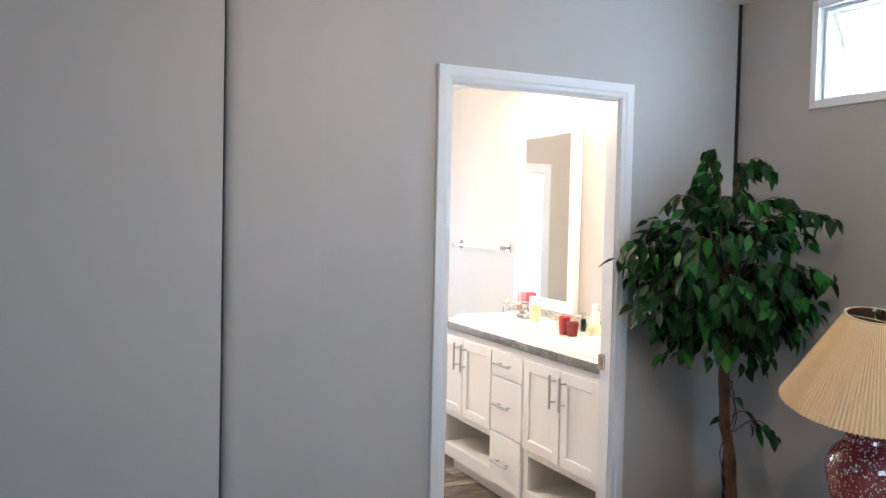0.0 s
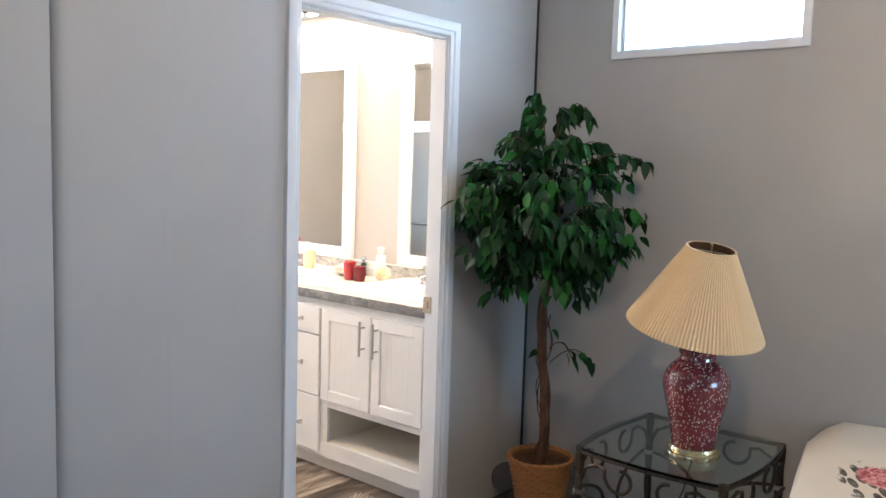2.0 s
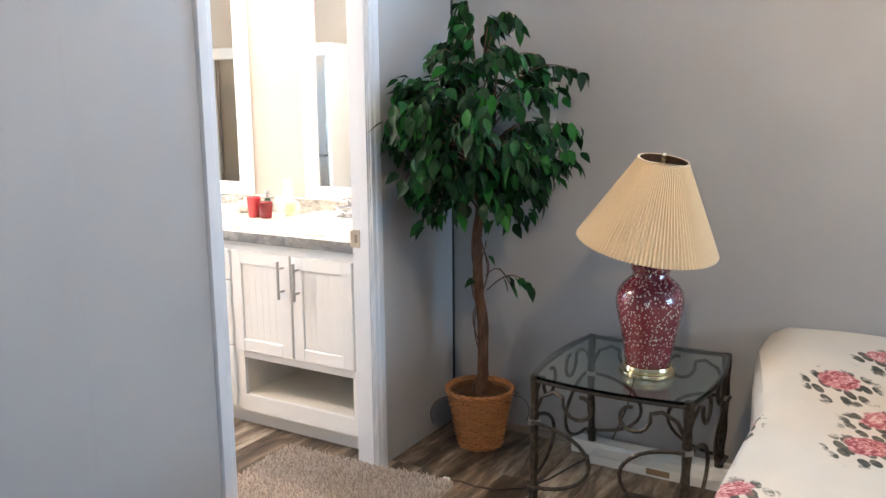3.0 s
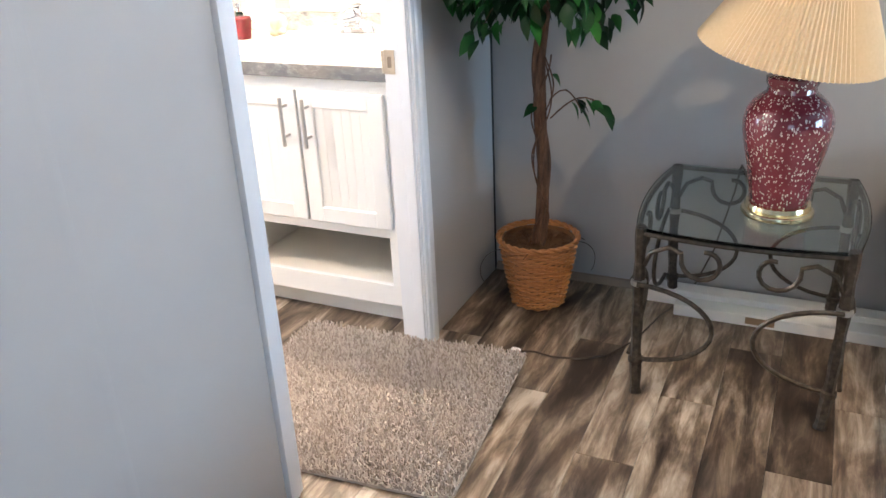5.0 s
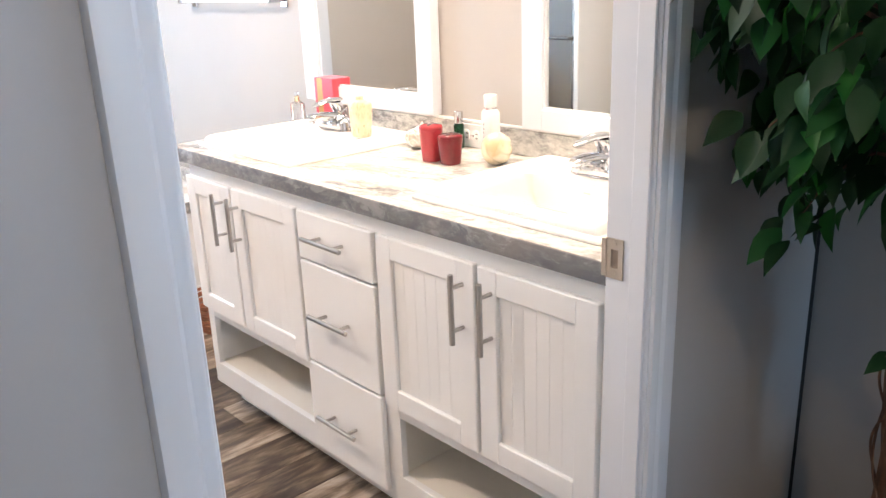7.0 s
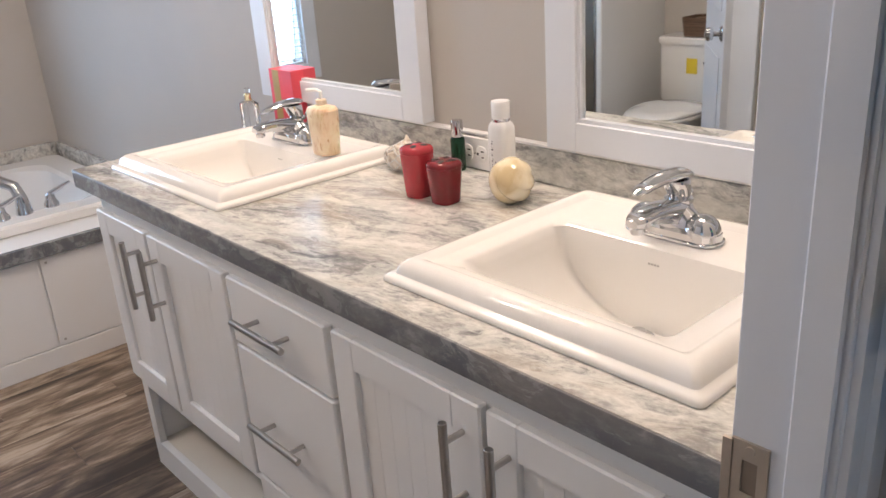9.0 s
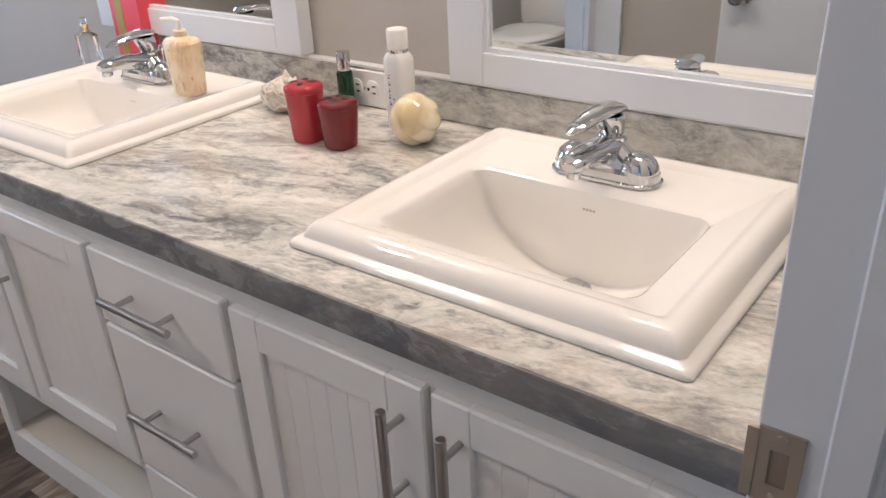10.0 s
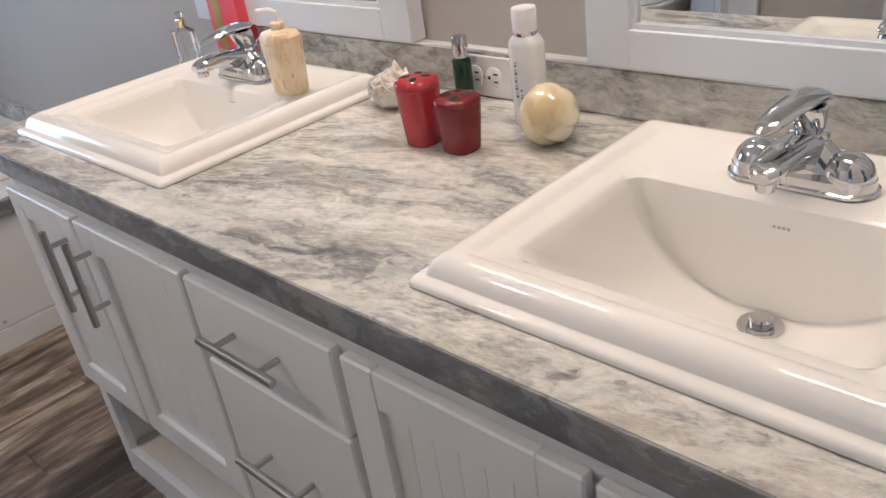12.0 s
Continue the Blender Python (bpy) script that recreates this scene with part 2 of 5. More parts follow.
def rose_fabric():
    """Cream cotton printed with scattered roses and dark leaves."""
    a = Mat("cream_rose_print_cotton", 0.8)
    xyz = a.n("ShaderNodeSeparateXYZ", {"Vector": a.mapped((1, 1, 1))}).outputs
    sheet = a.n("ShaderNodeCombineXYZ", {"X": xyz["X"], "Y": a.math("SUBTRACT", xyz["Y"], xyz["Z"])}).outputs["Vector"]

    def cells(vector, scale, randomness):
        node = a.n("ShaderNodeTexVoronoi", {"Vector": vector, "Scale": scale, "Randomness": randomness})
        node.voronoi_dimensions = "2D"
        return node.outputs["Distance"]

    wob = a.math("SUBTRACT", a.noise(30, 4, 0.6), 0.5)
    turn = a.n("ShaderNodeVectorRotate", {"Vector": sheet, "Angle": 0.6}).outputs["Vector"]
    dd = a.math("ADD", cells(turn, 2.9, 0.70), a.math("MULTIPLY", wob, 0.16))
    shifted = a.n("ShaderNodeVectorMath", {0: turn, 1: (0.030, 0.022, 0.0)}).outputs["Vector"]
    spread = a.math("ADD", cells(shifted, 2.9, 0.70), a.math("MULTIPLY", wob, 0.30))
    blades = a.n("ShaderNodeVectorMath", {0: a.n("ShaderNodeVectorRotate", {"Vector": sheet, "Angle": -0.5}).outputs["Vector"], 1: (17.0, 33.0, 1.0)})
    blades.operation = "MULTIPLY"
    leaf_spots = a.ramp(cells(blades.outputs["Vector"], 1.0, 0.9), [(0.38, (1, 1, 1)), (0.45, (0, 0, 0))])
    leaves = a.math("MULTIPLY", leaf_spots, a.ramp(spread, [(0.27, (1, 1, 1)), (0.33, (0, 0, 0))]))
    leaf_tone = a.ramp(a.noise(40, 2), [(0.4, (0.050, 0.056, 0.045)), (0.6, (0.14, 0.125, 0.10))])
    petals = a.ramp(a.noise(42, 3, 0.5, None, 1.6), [(0.36, (0.30, 0.05, 0.065)), (0.48, (0.56, 0.17, 0.18)), (0.58, (0.72, 0.36, 0.35)), (0.68, (0.80, 0.58, 0.54))])
    base = a.mix(a.noise(6, 3), (0.68, 0.62, 0.54), (0.76, 0.71, 0.63))
    c = a.mix(leaves, base, leaf_tone)
    c = a.mix(a.ramp(dd, [(0.150, (1, 1, 1)), (0.175, (0, 0, 0))]), c, petals)
    a.colour(c)
    return a.bump(a.noise(220, 2), 0.15, 0.001).m


def tapestry():
    a = Mat("brown_tapestry_weave", 0.85)
    w = a.n("ShaderNodeTexWave", {"Vector": a.mapped((1, 1, 1), (0, 0.5, 0.4)), "Scale": 16.0, "Distortion": 4.0, "Detail": 3.0}).outputs["Fac"]
    a.colour(a.ramp(w, [(0.2, (0.075, 0.042, 0.028)), (0.5, (0.33, 0.21, 0.12)), (0.8, (0.55, 0.42, 0.28))]))
    return a.bump(w, 0.3, 0.003).m


def bottle_cream():
    a = Mat("amber_swirled_soap_bottle", 0.30)
    f = a.noise(20, 5, 0.6, a.mapped((1, 1, 0.5), (0.3, 0.2, 0.0)), 1.8)
    streak = a.noise(34, 4, 0.6, a.mapped((1.2, 1.2, 0.45), (0.4, 0.5, 0.3)), 2.2)
    base = a.ramp(f, [(0.35, (0.66, 0.47, 0.29)), (0.50, (0.78, 0.63, 0.44)), (0.66, (0.83, 0.72, 0.55))])
    a.colour(a.mix(a.ramp(streak, [(0.57, (0, 0, 0)), (0.67, (0.75, 0.75, 0.75))]), base, (0.50, 0.27, 0.10)))
    return a.set("Subsurface Weight", 0.15).set("Subsurface Scale", 0.01).m


def shell_swirl():
    a = Mat("cream_spiral_ceramic", 0.12)
    f = a.noise(22, 4, 0.55, None, 0.5)
    a.colour(a.ramp(f, [(0.32, (0.60, 0.47, 0.27)), (0.50, (0.76, 0.66, 0.45)), (0.68, (0.85, 0.78, 0.62))]))
    return a.set("Coat Weight", 0.7).bump(f, 0.10, 0.002).m


def netted():
    a = Mat("rope_bound_shell", 0.75)
    f = a.noise(70, 5)
    a.colour(a.ramp(f, [(0.3, (0.42, 0.34, 0.27)), (0.5, (0.70, 0.63, 0.54)), (0.7, (0.82, 0.77, 0.69))]))
    return a.bump(f, 0.5, 0.003).m


def glow(name, colour, strength):
    a = Mat(name, 0.4)
    return a.colour((0.9, 0.9, 0.88)).set("Emission Color", (*colour, 1)).set("Emission Strength", strength).m


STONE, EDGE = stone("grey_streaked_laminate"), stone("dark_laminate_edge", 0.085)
PLANK, LEAF, BARK, WICKER, FLECK = planks(), leafy(), bark(), wicker(), flecked()
SHADE, SHAG, ROSE, TAPESTRY, SOAP, SWIRL, NET = shade_cloth(), shag(), rose_fabric(), tapestry(), bottle_cream(), shell_swirl(), netted()
IRON, MIRROR = iron(), mirror()
TABLEGLASS = glass("table_glass", (0.84, 0.95, 0.91))
OBSCURE = glass("obscure_shower_glass", (0.70, 0.63, 0.54), 0.35)
CLEAR = glass("clear_glass", (0.95, 0.98, 0.97))
PERFUME = glass("pale_perfume_glass", (0.93, 0.95, 0.97))
GREEN = glass("dark_green_glass", (0.008, 0.06, 0.025))
RED1 = plain("coral_red_glaze", (0.40, 0.036, 0.048), 0.12, 0, 0.10)
RED2 = plain("wine_red_glaze", (0.165, 0.010, 0.017), 0.10, 0, 0.10)
PINK = plain("coral_pink_card", (0.72, 0.075, 0.105), 0.45, 0, 0.05)
GOLD = plain("old_gold_band", (0.42, 0.29, 0.09), 0.35, 0.4, 0.1)
WHITEBOTTLE = plain("white_gloss_bottle", (0.80, 0.80, 0.79), 0.22, 0, 0.02)
FAINT = plain("faint_grey_mark", (0.42, 0.40, 0.38), 0.4)
LINING = plain("brown_shade_lining", (0.16, 0.085, 0.05), 0.8, 0, 0.15)
GREYINK = plain("grey_ink", (0.16, 0.16, 0.17), 0.5)
YELLOW = plain("yellow_sticker", (0.70, 0.52, 0.03), 0.5)
BROWNCARD = plain("brown_label", (0.26, 0.17, 0.10), 0.6)
MOSS = plain("dry_brown_moss", (0.13, 0.065, 0.03), 0.95, 0, 0.5, 60, 0.8)
QUARTER = plain("wood_tone_moulding", (0.25, 0.20, 0.16), 0.5, 0, 0.2)
CORD = plain("brown_cord", (0.06, 0.045, 0.035), 0.5)
BLIND = plain("white_blind_slat", (0.80, 0.82, 0.84), 0.5, 0, 0.02)
BULB = glow("lit_bulb", (1.0, 0.86, 0.66), 9.0)
DOME = glow("lit_glass_dome", (1.0, 0.88, 0.70), 5.0)
OUTSIDE = glow("overcast_sky_backdrop", (0.90, 0.96, 1.0), 3.2)
BLUEBOX = plain("dark_blue_can", (0.03, 0.06, 0.16), 0.3)
GREY_FRAME = plain("grey_shower_frame", (0.22, 0.20, 0.18), 0.3, 0.8)


# ---- mesh helpers ----
def finish(bm, smooth=True):
    bmesh.ops.remove_doubles(bm, verts=bm.verts, dist=1e-6)
    bmesh.ops.recalc_face_normals(bm, faces=bm.faces)
    if smooth:
        for f in bm.faces:
            f.smooth = True
        for e in bm.edges:
            if len(e.link_faces) == 2 and e.calc_face_angle(0) > 0.6:
                e.smooth = False
    return bm


def link(name, bm, material):
    me = bpy.data.meshes.new(name)
    bm.to_mesh(me)
    bm.free()
    me.materials.append(material)
    return new(name, me)


def attach(ob, parent):
    ob.parent = parent
    ob.matrix_parent_inverse = Matrix.Translation(-parent.location) if parent.type == "EMPTY" else Matrix()


def part(name, bm, material, parent, label=""):
    ob = link(name, bm, material)
    attach(ob, parent)
    return tagged(ob, label)


def thing(name, where, label, category, group="", kind=""):
    ob = new(name)
    ob.empty_display_size = 0.05
    ob.location = where
    return tagged(ob, label, category, group, kind)


def solid(name, bm, material, label, category, group="", kind=""):
    return tagged(link(name, bm, material), label, category, group, kind)


def structure(name, bm, material, label=""):
    return tagged(link(name, bm, material), label or name.replace("_", " "), name.split("_")[0], kind="structure")


def box(x0, x1, y0, y1, z0, z1, bevel=0.0, bm=None, seg=1):
    bm0 = bm
    bm = bmesh.new()
    vs = [bm.verts.new((x, y, z)) for x in (x0, x1) for y in (y0, y1) for z in (z0, z1)]
    for q in ((0, 1, 3, 2), (4, 6, 7, 5), (0, 4, 5, 1), (2, 3, 7, 6), (0, 2, 6, 4), (1, 5, 7, 3)):
        bm.faces.new([vs[i] for i in q])
    bmesh.ops.recalc_face_normals(bm, faces=bm.faces)
    if bevel:
        bmesh.ops.bevel(bm, geom=bm.edges, offset=bevel, segments=seg, affect="EDGES", profile=0.5)
    if bm0 is None:
        return bm
    return join(bm0, bm)


def join(a, b):
    me = bpy.data.meshes.new("tmp")
    b.to_mesh(me)
    b.free()
    a.from_mesh(me)
    bpy.data.meshes.remove(me)
    return a


def boxes(*specs, bevel=0.0):
    bm = bmesh.new()
    for s in specs:
        box(*s, bevel=bevel, bm=bm)
    return bm


def loft(rings, cap_start=True, cap_end=True, closed=False):
    bm = bmesh.new()
    vs = [[bm.verts.new(p) for p in r] for r in rings]
    pairs = list(zip(vs, vs[1:])) + ([(vs[-1], vs[0])] if closed else [])
    for a, b in pairs:
        n = len(a)
        for i in range(n):
            j = (i + 1) % n
            bm.faces.new((a[i], a[j], b[j], b[i]))
    if not closed:
        if cap_start:
            bm.faces.new(vs[0])
        if cap_end:
            bm.faces.new(vs[-1])
    return finish(bm)


def ring(cx, cy, z, rx, ry=None, seg=28, power=2.0, turn=0.0):
    ry = rx if ry is None else ry
    out = []
    for i in range(seg):
        a = 2 * math.pi * i / seg + turn
        c, s = math.cos(a), math.sin(a)
        k = (abs(c) ** power + abs(s) ** power) ** (-1 / power)
        out.append((cx + rx * k * c, cy + ry * k * s, z))
    return out


def lathe(cx, cy, profile, seg=32, power=2.0, caps=(True, True)):
    return loft([ring(cx, cy, z, r, seg=seg, power=power) for r, z in profile], *caps)


def tube(points, radius, seg=8, bm=None, taper=None):
    pts = [Vector(p) for p in points]
    rings, up = [], Vector((0, 0, 1))
    last = None
    for i, p in enumerate(pts):
        d = (pts[min(i + 1, len(pts) - 1)] - pts[max(i - 1, 0)]).normalized()
        if last is None:
            u = d.cross(up)
            if u.length < 1e-3:
                u = d.cross(Vector((1, 0, 0)))
        else:
            u = last - d * last.dot(d)
        u.normalize()
        last = u
        w = d.cross(u)
        r = radius if taper is None else radius * taper[i]
        rings.append([p + (u * math.cos(2 * math.pi * k / seg) + w * math.sin(2 * math.pi * k / seg)) * r for k in range(seg)])
    t = loft(rings)
    return t if bm is None else join(bm, t)


def arc(centre, u, v, r, a0, a1, n=14, r1=None):
    """Points on an arc (or spiral, to radius r1) in the plane of u and v."""
    c, u, v = Vector(centre), Vector(u), Vector(v)
    out = []
    for i in range(n + 1):
        k = i / n
        a = radians(a0 + (a1 - a0) * k)
        q = r if r1 is None else r + (r1 - r) * k
        out.append(c + u * math.cos(a) * q + v * math.sin(a) * q)
    return out


def sphere(c, rx, ry, rz, u=16, v=10):
    bm = bmesh.new()
    bmesh.ops.create_uvsphere(bm, u_segments=u, v_segments=v, radius=1.0)
    bmesh.ops.transform(bm, matrix=Matrix.Translation(c) @ Matrix.Diagonal((rx, ry, rz, 1)), verts=bm.verts)
    return finish(bm)


def turned(bm, m):
    bmesh.ops.transform(bm, matrix=m, verts=bm.verts)
    return bm


def about(p, axis, degrees):
    return Matrix.Translation(p) @ Matrix.Rotation(radians(degrees), 4, axis) @ Matrix.Translation(-Vector(p))


# ---- the shell of the rooms ----
EW, BEW, DW, BW = 2.70, 2.679, 2.762, 2.845      # east wall face, door wall faces towards bedroom and bath
BACK, CEILZ = 6.60, 2.44
WX, WS, BX = -2.20, -2.40, -0.35     # bedroom west and south, bath west
OPL, OPR, OPT = 1.324, 2.068, 1.986  # the doorway
WY0, WY1, WZ0, WZ1 = 1.620, 2.356, 1.980, 2.335   # bedroom window glass opening
SEAM, BATTEN = 0.517, 0.842

structure("ceiling", boxes((WX - 0.1, 3.0, WS - 0.1, BACK + 0.1, CEILZ, CEILZ + 0.08)), CEIL, "white textured ceiling")
structure("wall_east", boxes((EW, EW + 0.14, WS - 0.1, WY0, 0, CEILZ), (EW, EW + 0.14, WY1, BACK + 0.1, 0, CEILZ),
                             (EW, EW + 0.14, WY0, WY1, 0, WZ0), (EW, EW + 0.14, WY0, WY1, WZ1, CEILZ)), WALL, "smooth grey outer wall with a high window")
# core coloured near black, so the open seams look deeply shaded
bmw = boxes((WX, SEAM - 0.012, DW + 0.004, BW - 0.008, 0, CEILZ), (SEAM - 0.012, OPL - 0.02, DW + 0.036, BW - 0.008, 0, CEILZ),
            (OPR + 0.02, EW - 0.001, DW + 0.036, BW - 0.008, 0, CEILZ), (OPL - 0.02, OPR + 0.02, DW + 0.036, BW - 0.008, OPT + 0.02, CEILZ))
structure("wall_partition", bmw, DARK, "wall core between bedroom and bath, coloured near black as seam shade")


def panel(x0, x1, z0, z1, y, thick, left_round=0.0):
    """A sheet of wall panelling whose left edge may roll back."""
    prof = [(x0, y + thick), (x0, y + left_round * 0.70)]
    if left_round:
        prof += [(x0 + 0.007, y + left_round * 0.34), (x0 + 0.016, y + left_round * 0.17), (x0 + 0.028, y + left_round * 0.06), (x0 + 0.048, y)]
    else:
        prof[-1] = (x0, y)
    prof += [(x1, y), (x1, y + thick)]
    return loft([[(px, py, z0) for px, py in prof], [(px, py, z1) for px, py in prof]])


structure("wall_door_panel_1", panel(WX, SEAM - 0.005, 0, CEILZ, DW - 0.014, 0.018), WALL, "grey vinyl wall panel beside the open seam")
structure("wall_door_panel_2", panel(SEAM + 0.004, OPL - 0.012, 0, CEILZ, DW, 0.036, 0.034), WALL, "grey vinyl wall panel beside the doorway")
structure("wall_door_panel_3", boxes((OPL - 0.012, OPR + 0.012, DW, DW + 0.036, OPT + 0.012, CEILZ)), WALL, "grey vinyl panel above the doorway")
structure("wall_door_panel_4", boxes((OPR + 0.012, EW - 0.023, DW, DW + 0.036, 0, CEILZ)), WALL, "grey vinyl panel between doorway and corner")
# solid strip fills the corner gap; its black colour stands for shade
structure("trim_corner_gap", boxes((EW - 0.0225, EW - 0.0005, DW + 0.0015, DW + 0.034, 0, CEILZ)), DARK, "black strip filling the corner seam, painted as its shade")
structure("trim_batten", loft([[(BATTEN - 0.013, DW, z), (BATTEN - 0.006, DW - 0.0008, z), (BATTEN + 0.006, DW - 0.0008, z), (BATTEN + 0.013, DW, z)] for z in (0, CEILZ)]), WALL, "slim grey batten over a panel joint")
structure("wall_bath_south", boxes((BX, OPL - 0.02, BW - 0.008, BW, 0, CEILZ), (OPR + 0.02, BEW - 0.004, BW - 0.008, BW, 0, CEILZ), (OPL - 0.02, OPR + 0.02, BW - 0.008, BW, OPT + 0.02, CEILZ)), BATHWALL, "beige bath wall around the doorway")
structure("wall_bath_east", boxes((BEW - 0.004, EW - 0.0005, BW, BACK, 0, CEILZ)), BATHWALL, "beige grey painted bath wall behind the mirrors")
# bath window opening in the north wall
NX0, NX1, NZ0, NZ1 = 1.22, 1.88, 0.70, 1.93
structure("wall_north", boxes((BX - 0.1, NX0, BACK, BACK + 0.12, 0, CEILZ), (NX1, EW, BACK, BACK + 0.12, 0, CEILZ),
                              (NX0, NX1, BACK, BACK + 0.12, 0, NZ0), (NX0, NX1, BACK, BACK + 0.12, NZ1, CEILZ)), BATHWALL, "painted bath wall with a window")
structure("wall_bath_west", boxes((BX - 0.1, BX, BW, BACK, 0, CEILZ)), BATHWALL, "painted bath wall behind the toilet")
# unseen south and west walls; their openings are assumed, for the added daylight
structure("wall_south", boxes((WX - 0.1, EW, WS - 0.1, WS, 0, 0.85), (WX - 0.1, EW, WS - 0.1, WS, 2.05, CEILZ), (WX - 0.1, 0.95, WS - 0.1, WS, 0.85, 2.05), (2.55, EW, WS - 0.1, WS, 0.85, 2.05)), WALL, "plain grey bedroom wall, unseen, with an assumed window opening")
structure("wall_west", boxes((WX - 0.1, WX, WS, 0.35, 0, CEILZ), (WX - 0.1, WX, 1.55, DW + 0.1, 0, CEILZ), (WX - 0.1, WX, 0.35, 1.55, 0, 0.84), (WX - 0.1, WX, 0.35, 1.55, 2.0, CEILZ)), WALL, "plain grey bedroom wall, unseen, with an assumed window opening")
structure("ground", boxes((-60, 60, -60, 60, -0.75, -0.6)), plain("dry_grass", (0.10, 0.11, 0.05), 0.9, 0, 0.4, 3.0), "level ground outside the house")
structure("backdrop_east", boxes((4.2, 4.22, -0.5, 5.0, 0.6, 5.2)), OUTSIDE, "white overcast sky outside the window")
structure("backdrop_north", boxes((0.2, 3.2, 8.4, 8.42, 0.4, 3.2)), OUTSIDE, "white overcast sky outside the bath window")
structure("trim_quarter_round", loft([[(EW - 0.018, y, 0.0), (EW - 0.017, y, 0.012), (EW - 0.010, y, 0.024), (EW, y, 0.028), (EW, y, 0.0)] for y in (1.5, DW - 0.003)]), QUARTER, "wood-toned moulding along the wall foot")

# doorway: jambs, casings, stop, strike plate
door_frame = thing("door_frame", (1.70, DW, 0), "white painted door frame with moulded casing around the doorway", "door frame", kind="structure")
part("jamb", boxes((OPL - 0.02, OPL, DW - 0.002, BW + 0.002, 0, OPT), bevel=0.0015), TRIM, door_frame)
part("jamb", boxes((OPR, OPR + 0.02, DW - 0.002, BW + 0.002, 0, OPT), bevel=0.0015), TRIM, door_frame)
part("head_jamb", boxes((OPL - 0.02, OPR + 0.02, DW - 0.002, BW + 0.002, OPT, OPT + 0.02), bevel=0.0015), TRIM, door_frame)
part("stop", boxes((OPL, OPL + 0.006, DW + 0.004, DW + 0.036, 0, OPT), bevel=0.002), TRIM, door_frame)
part("stop", boxes((OPR - 0.006, OPR, DW + 0.004, DW + 0.036, 0, OPT), bevel=0.002), TRIM, door_frame)
part("stop", boxes((OPL + 0.006, OPR - 0.006, DW + 0.004, DW + 0.036, OPT - 0.006, OPT), bevel=0.002), TRIM, door_frame)


def casing(x_in, side, y, out, z_top, name="casing"):
    """One upright of a moulded casing; side -1 lies to the left of x_in; out is the way it stands proud."""
    w = 0.060
    prof = [(0.004, 0.0), (0.004, 0.009), (0.010, 0.012), (0.020, 0.012), (0.026, 0.0165), (0.050, 0.0175), (0.0585, 0.015), (w, 0.011), (w, 0.0)]
    return loft([[(x_in + side * a, y + out * b, 0.0) for a, b in prof], [(x_in + side * a, y + out * b, z_top + a) for a, b in prof]])


def head_casing(xl, xr, y, out, z):
    w = 0.060
    prof = [(0.004, 0.0), (0.004, 0.009), (0.010, 0.012), (0.020, 0.012), (0.026, 0.0165), (0.050, 0.0175), (0.0585, 0.015), (w, 0.011), (w, 0.0)]
    return loft([[(xl - a, y + out * b, z + a) for a, b in prof], [(xr + a, y + out * b, z + a) for a, b in prof]])


for y, out in ((DW, -1), (BW, 1)):
    part("casing", casing(OPL, -1, y, out, OPT), TRIM, door_frame)
    if out < 0:
        part("casing", casing(OPR, 1, y, out, OPT), TRIM, door_frame)
    part("head_casing", head_casing(OPL, OPR if out < 0 else OPR - 0.05, y, out, OPT), TRIM, door_frame)
plate = part("strike_plate", boxes((OPR - 0.003, OPR + 0.001, DW + 0.050, DW + 0.083, 0.882, 0.900), (OPR - 0.003, OPR + 0.001, DW + 0.050, DW + 0.083, 0.932, 0.950),
                                   (OPR - 0.003, OPR + 0.001, DW + 0.050, DW + 0.059, 0.900, 0.932), (OPR - 0.003, OPR + 0.001, DW + 0.073, DW + 0.083, 0.900, 0.932),
                                   (OPR - 0.0045, OPR - 0.001, DW + 0.082, DW + 0.0905, 0.884, 0.948)), STRIKE, door_frame, "satin bronze strike plate")
part("strike_hole", boxes((OPR - 0.001, OPR + 0.0005, DW + 0.059, DW + 0.073, 0.900, 0.932)), QUARTER, plate)
for z in (0.889, 0.943):
    part("screw", turned(lathe(0, 0, [(0.0045, 0), (0.0040, 0.0012), (0.001, 0.0014)], 10), Matrix.Translation((OPR - 0.003, DW + 0.066, z)) @ Matrix.Rotation(radians(-90), 4, "Y")), STRIKE, plate)


def knob(name, at, axis_out, parent, material=CHROME):
    prof = [(0.032, 0.0), (0.032, 0.004), (0.026, 0.009), (0.012, 0.012), (0.011, 0.032), (0.022, 0.038), (0.028, 0.050), (0.025, 0.062), (0.012, 0.068)]
    q = Vector((0, 0, 1)).rotation_difference(Vector(axis_out)).to_matrix().to_4x4()
    return part(name, turned(lathe(0, 0, prof, 20), Matrix.Translation(at) @ q), material, parent, "polished chrome door knob")


part("hinge_leaf", boxes((OPL, OPL + 0.0025, DW + 0.066, BW + 0.001, 0.96, 1.05)), STRIKE, door_frame, "satin bronze hinge leaf")
# the bath door, swung open into the bath
bath_door = thing("door_1", (OPL + 0.01, BW + 0.01, 0.012), "white flush interior door standing open into the bath", "door", kind="structure")
part("leaf", boxes((OPL - 0.042, OPL - 0.007, BW + 0.018, BW + 0.722, 0.012, OPT - 0.004), bevel=0.002), TRIM, bath_door)
knob("door_knob", (OPL - 0.007, BW + 0.662, 0.895), (1, 0, 0), bath_door)
knob("door_knob", (OPL - 0.042, BW + 0.662, 0.895), (-1, 0, 0), bath_door)
for z in (0.25, 1.0, 1.75):
    part("hinge", tube([(OPL + 0.002, BW + 0.010, z - 0.045), (OPL + 0.002, BW + 0.010, z + 0.045)], 0.006), NICKEL, bath_door)


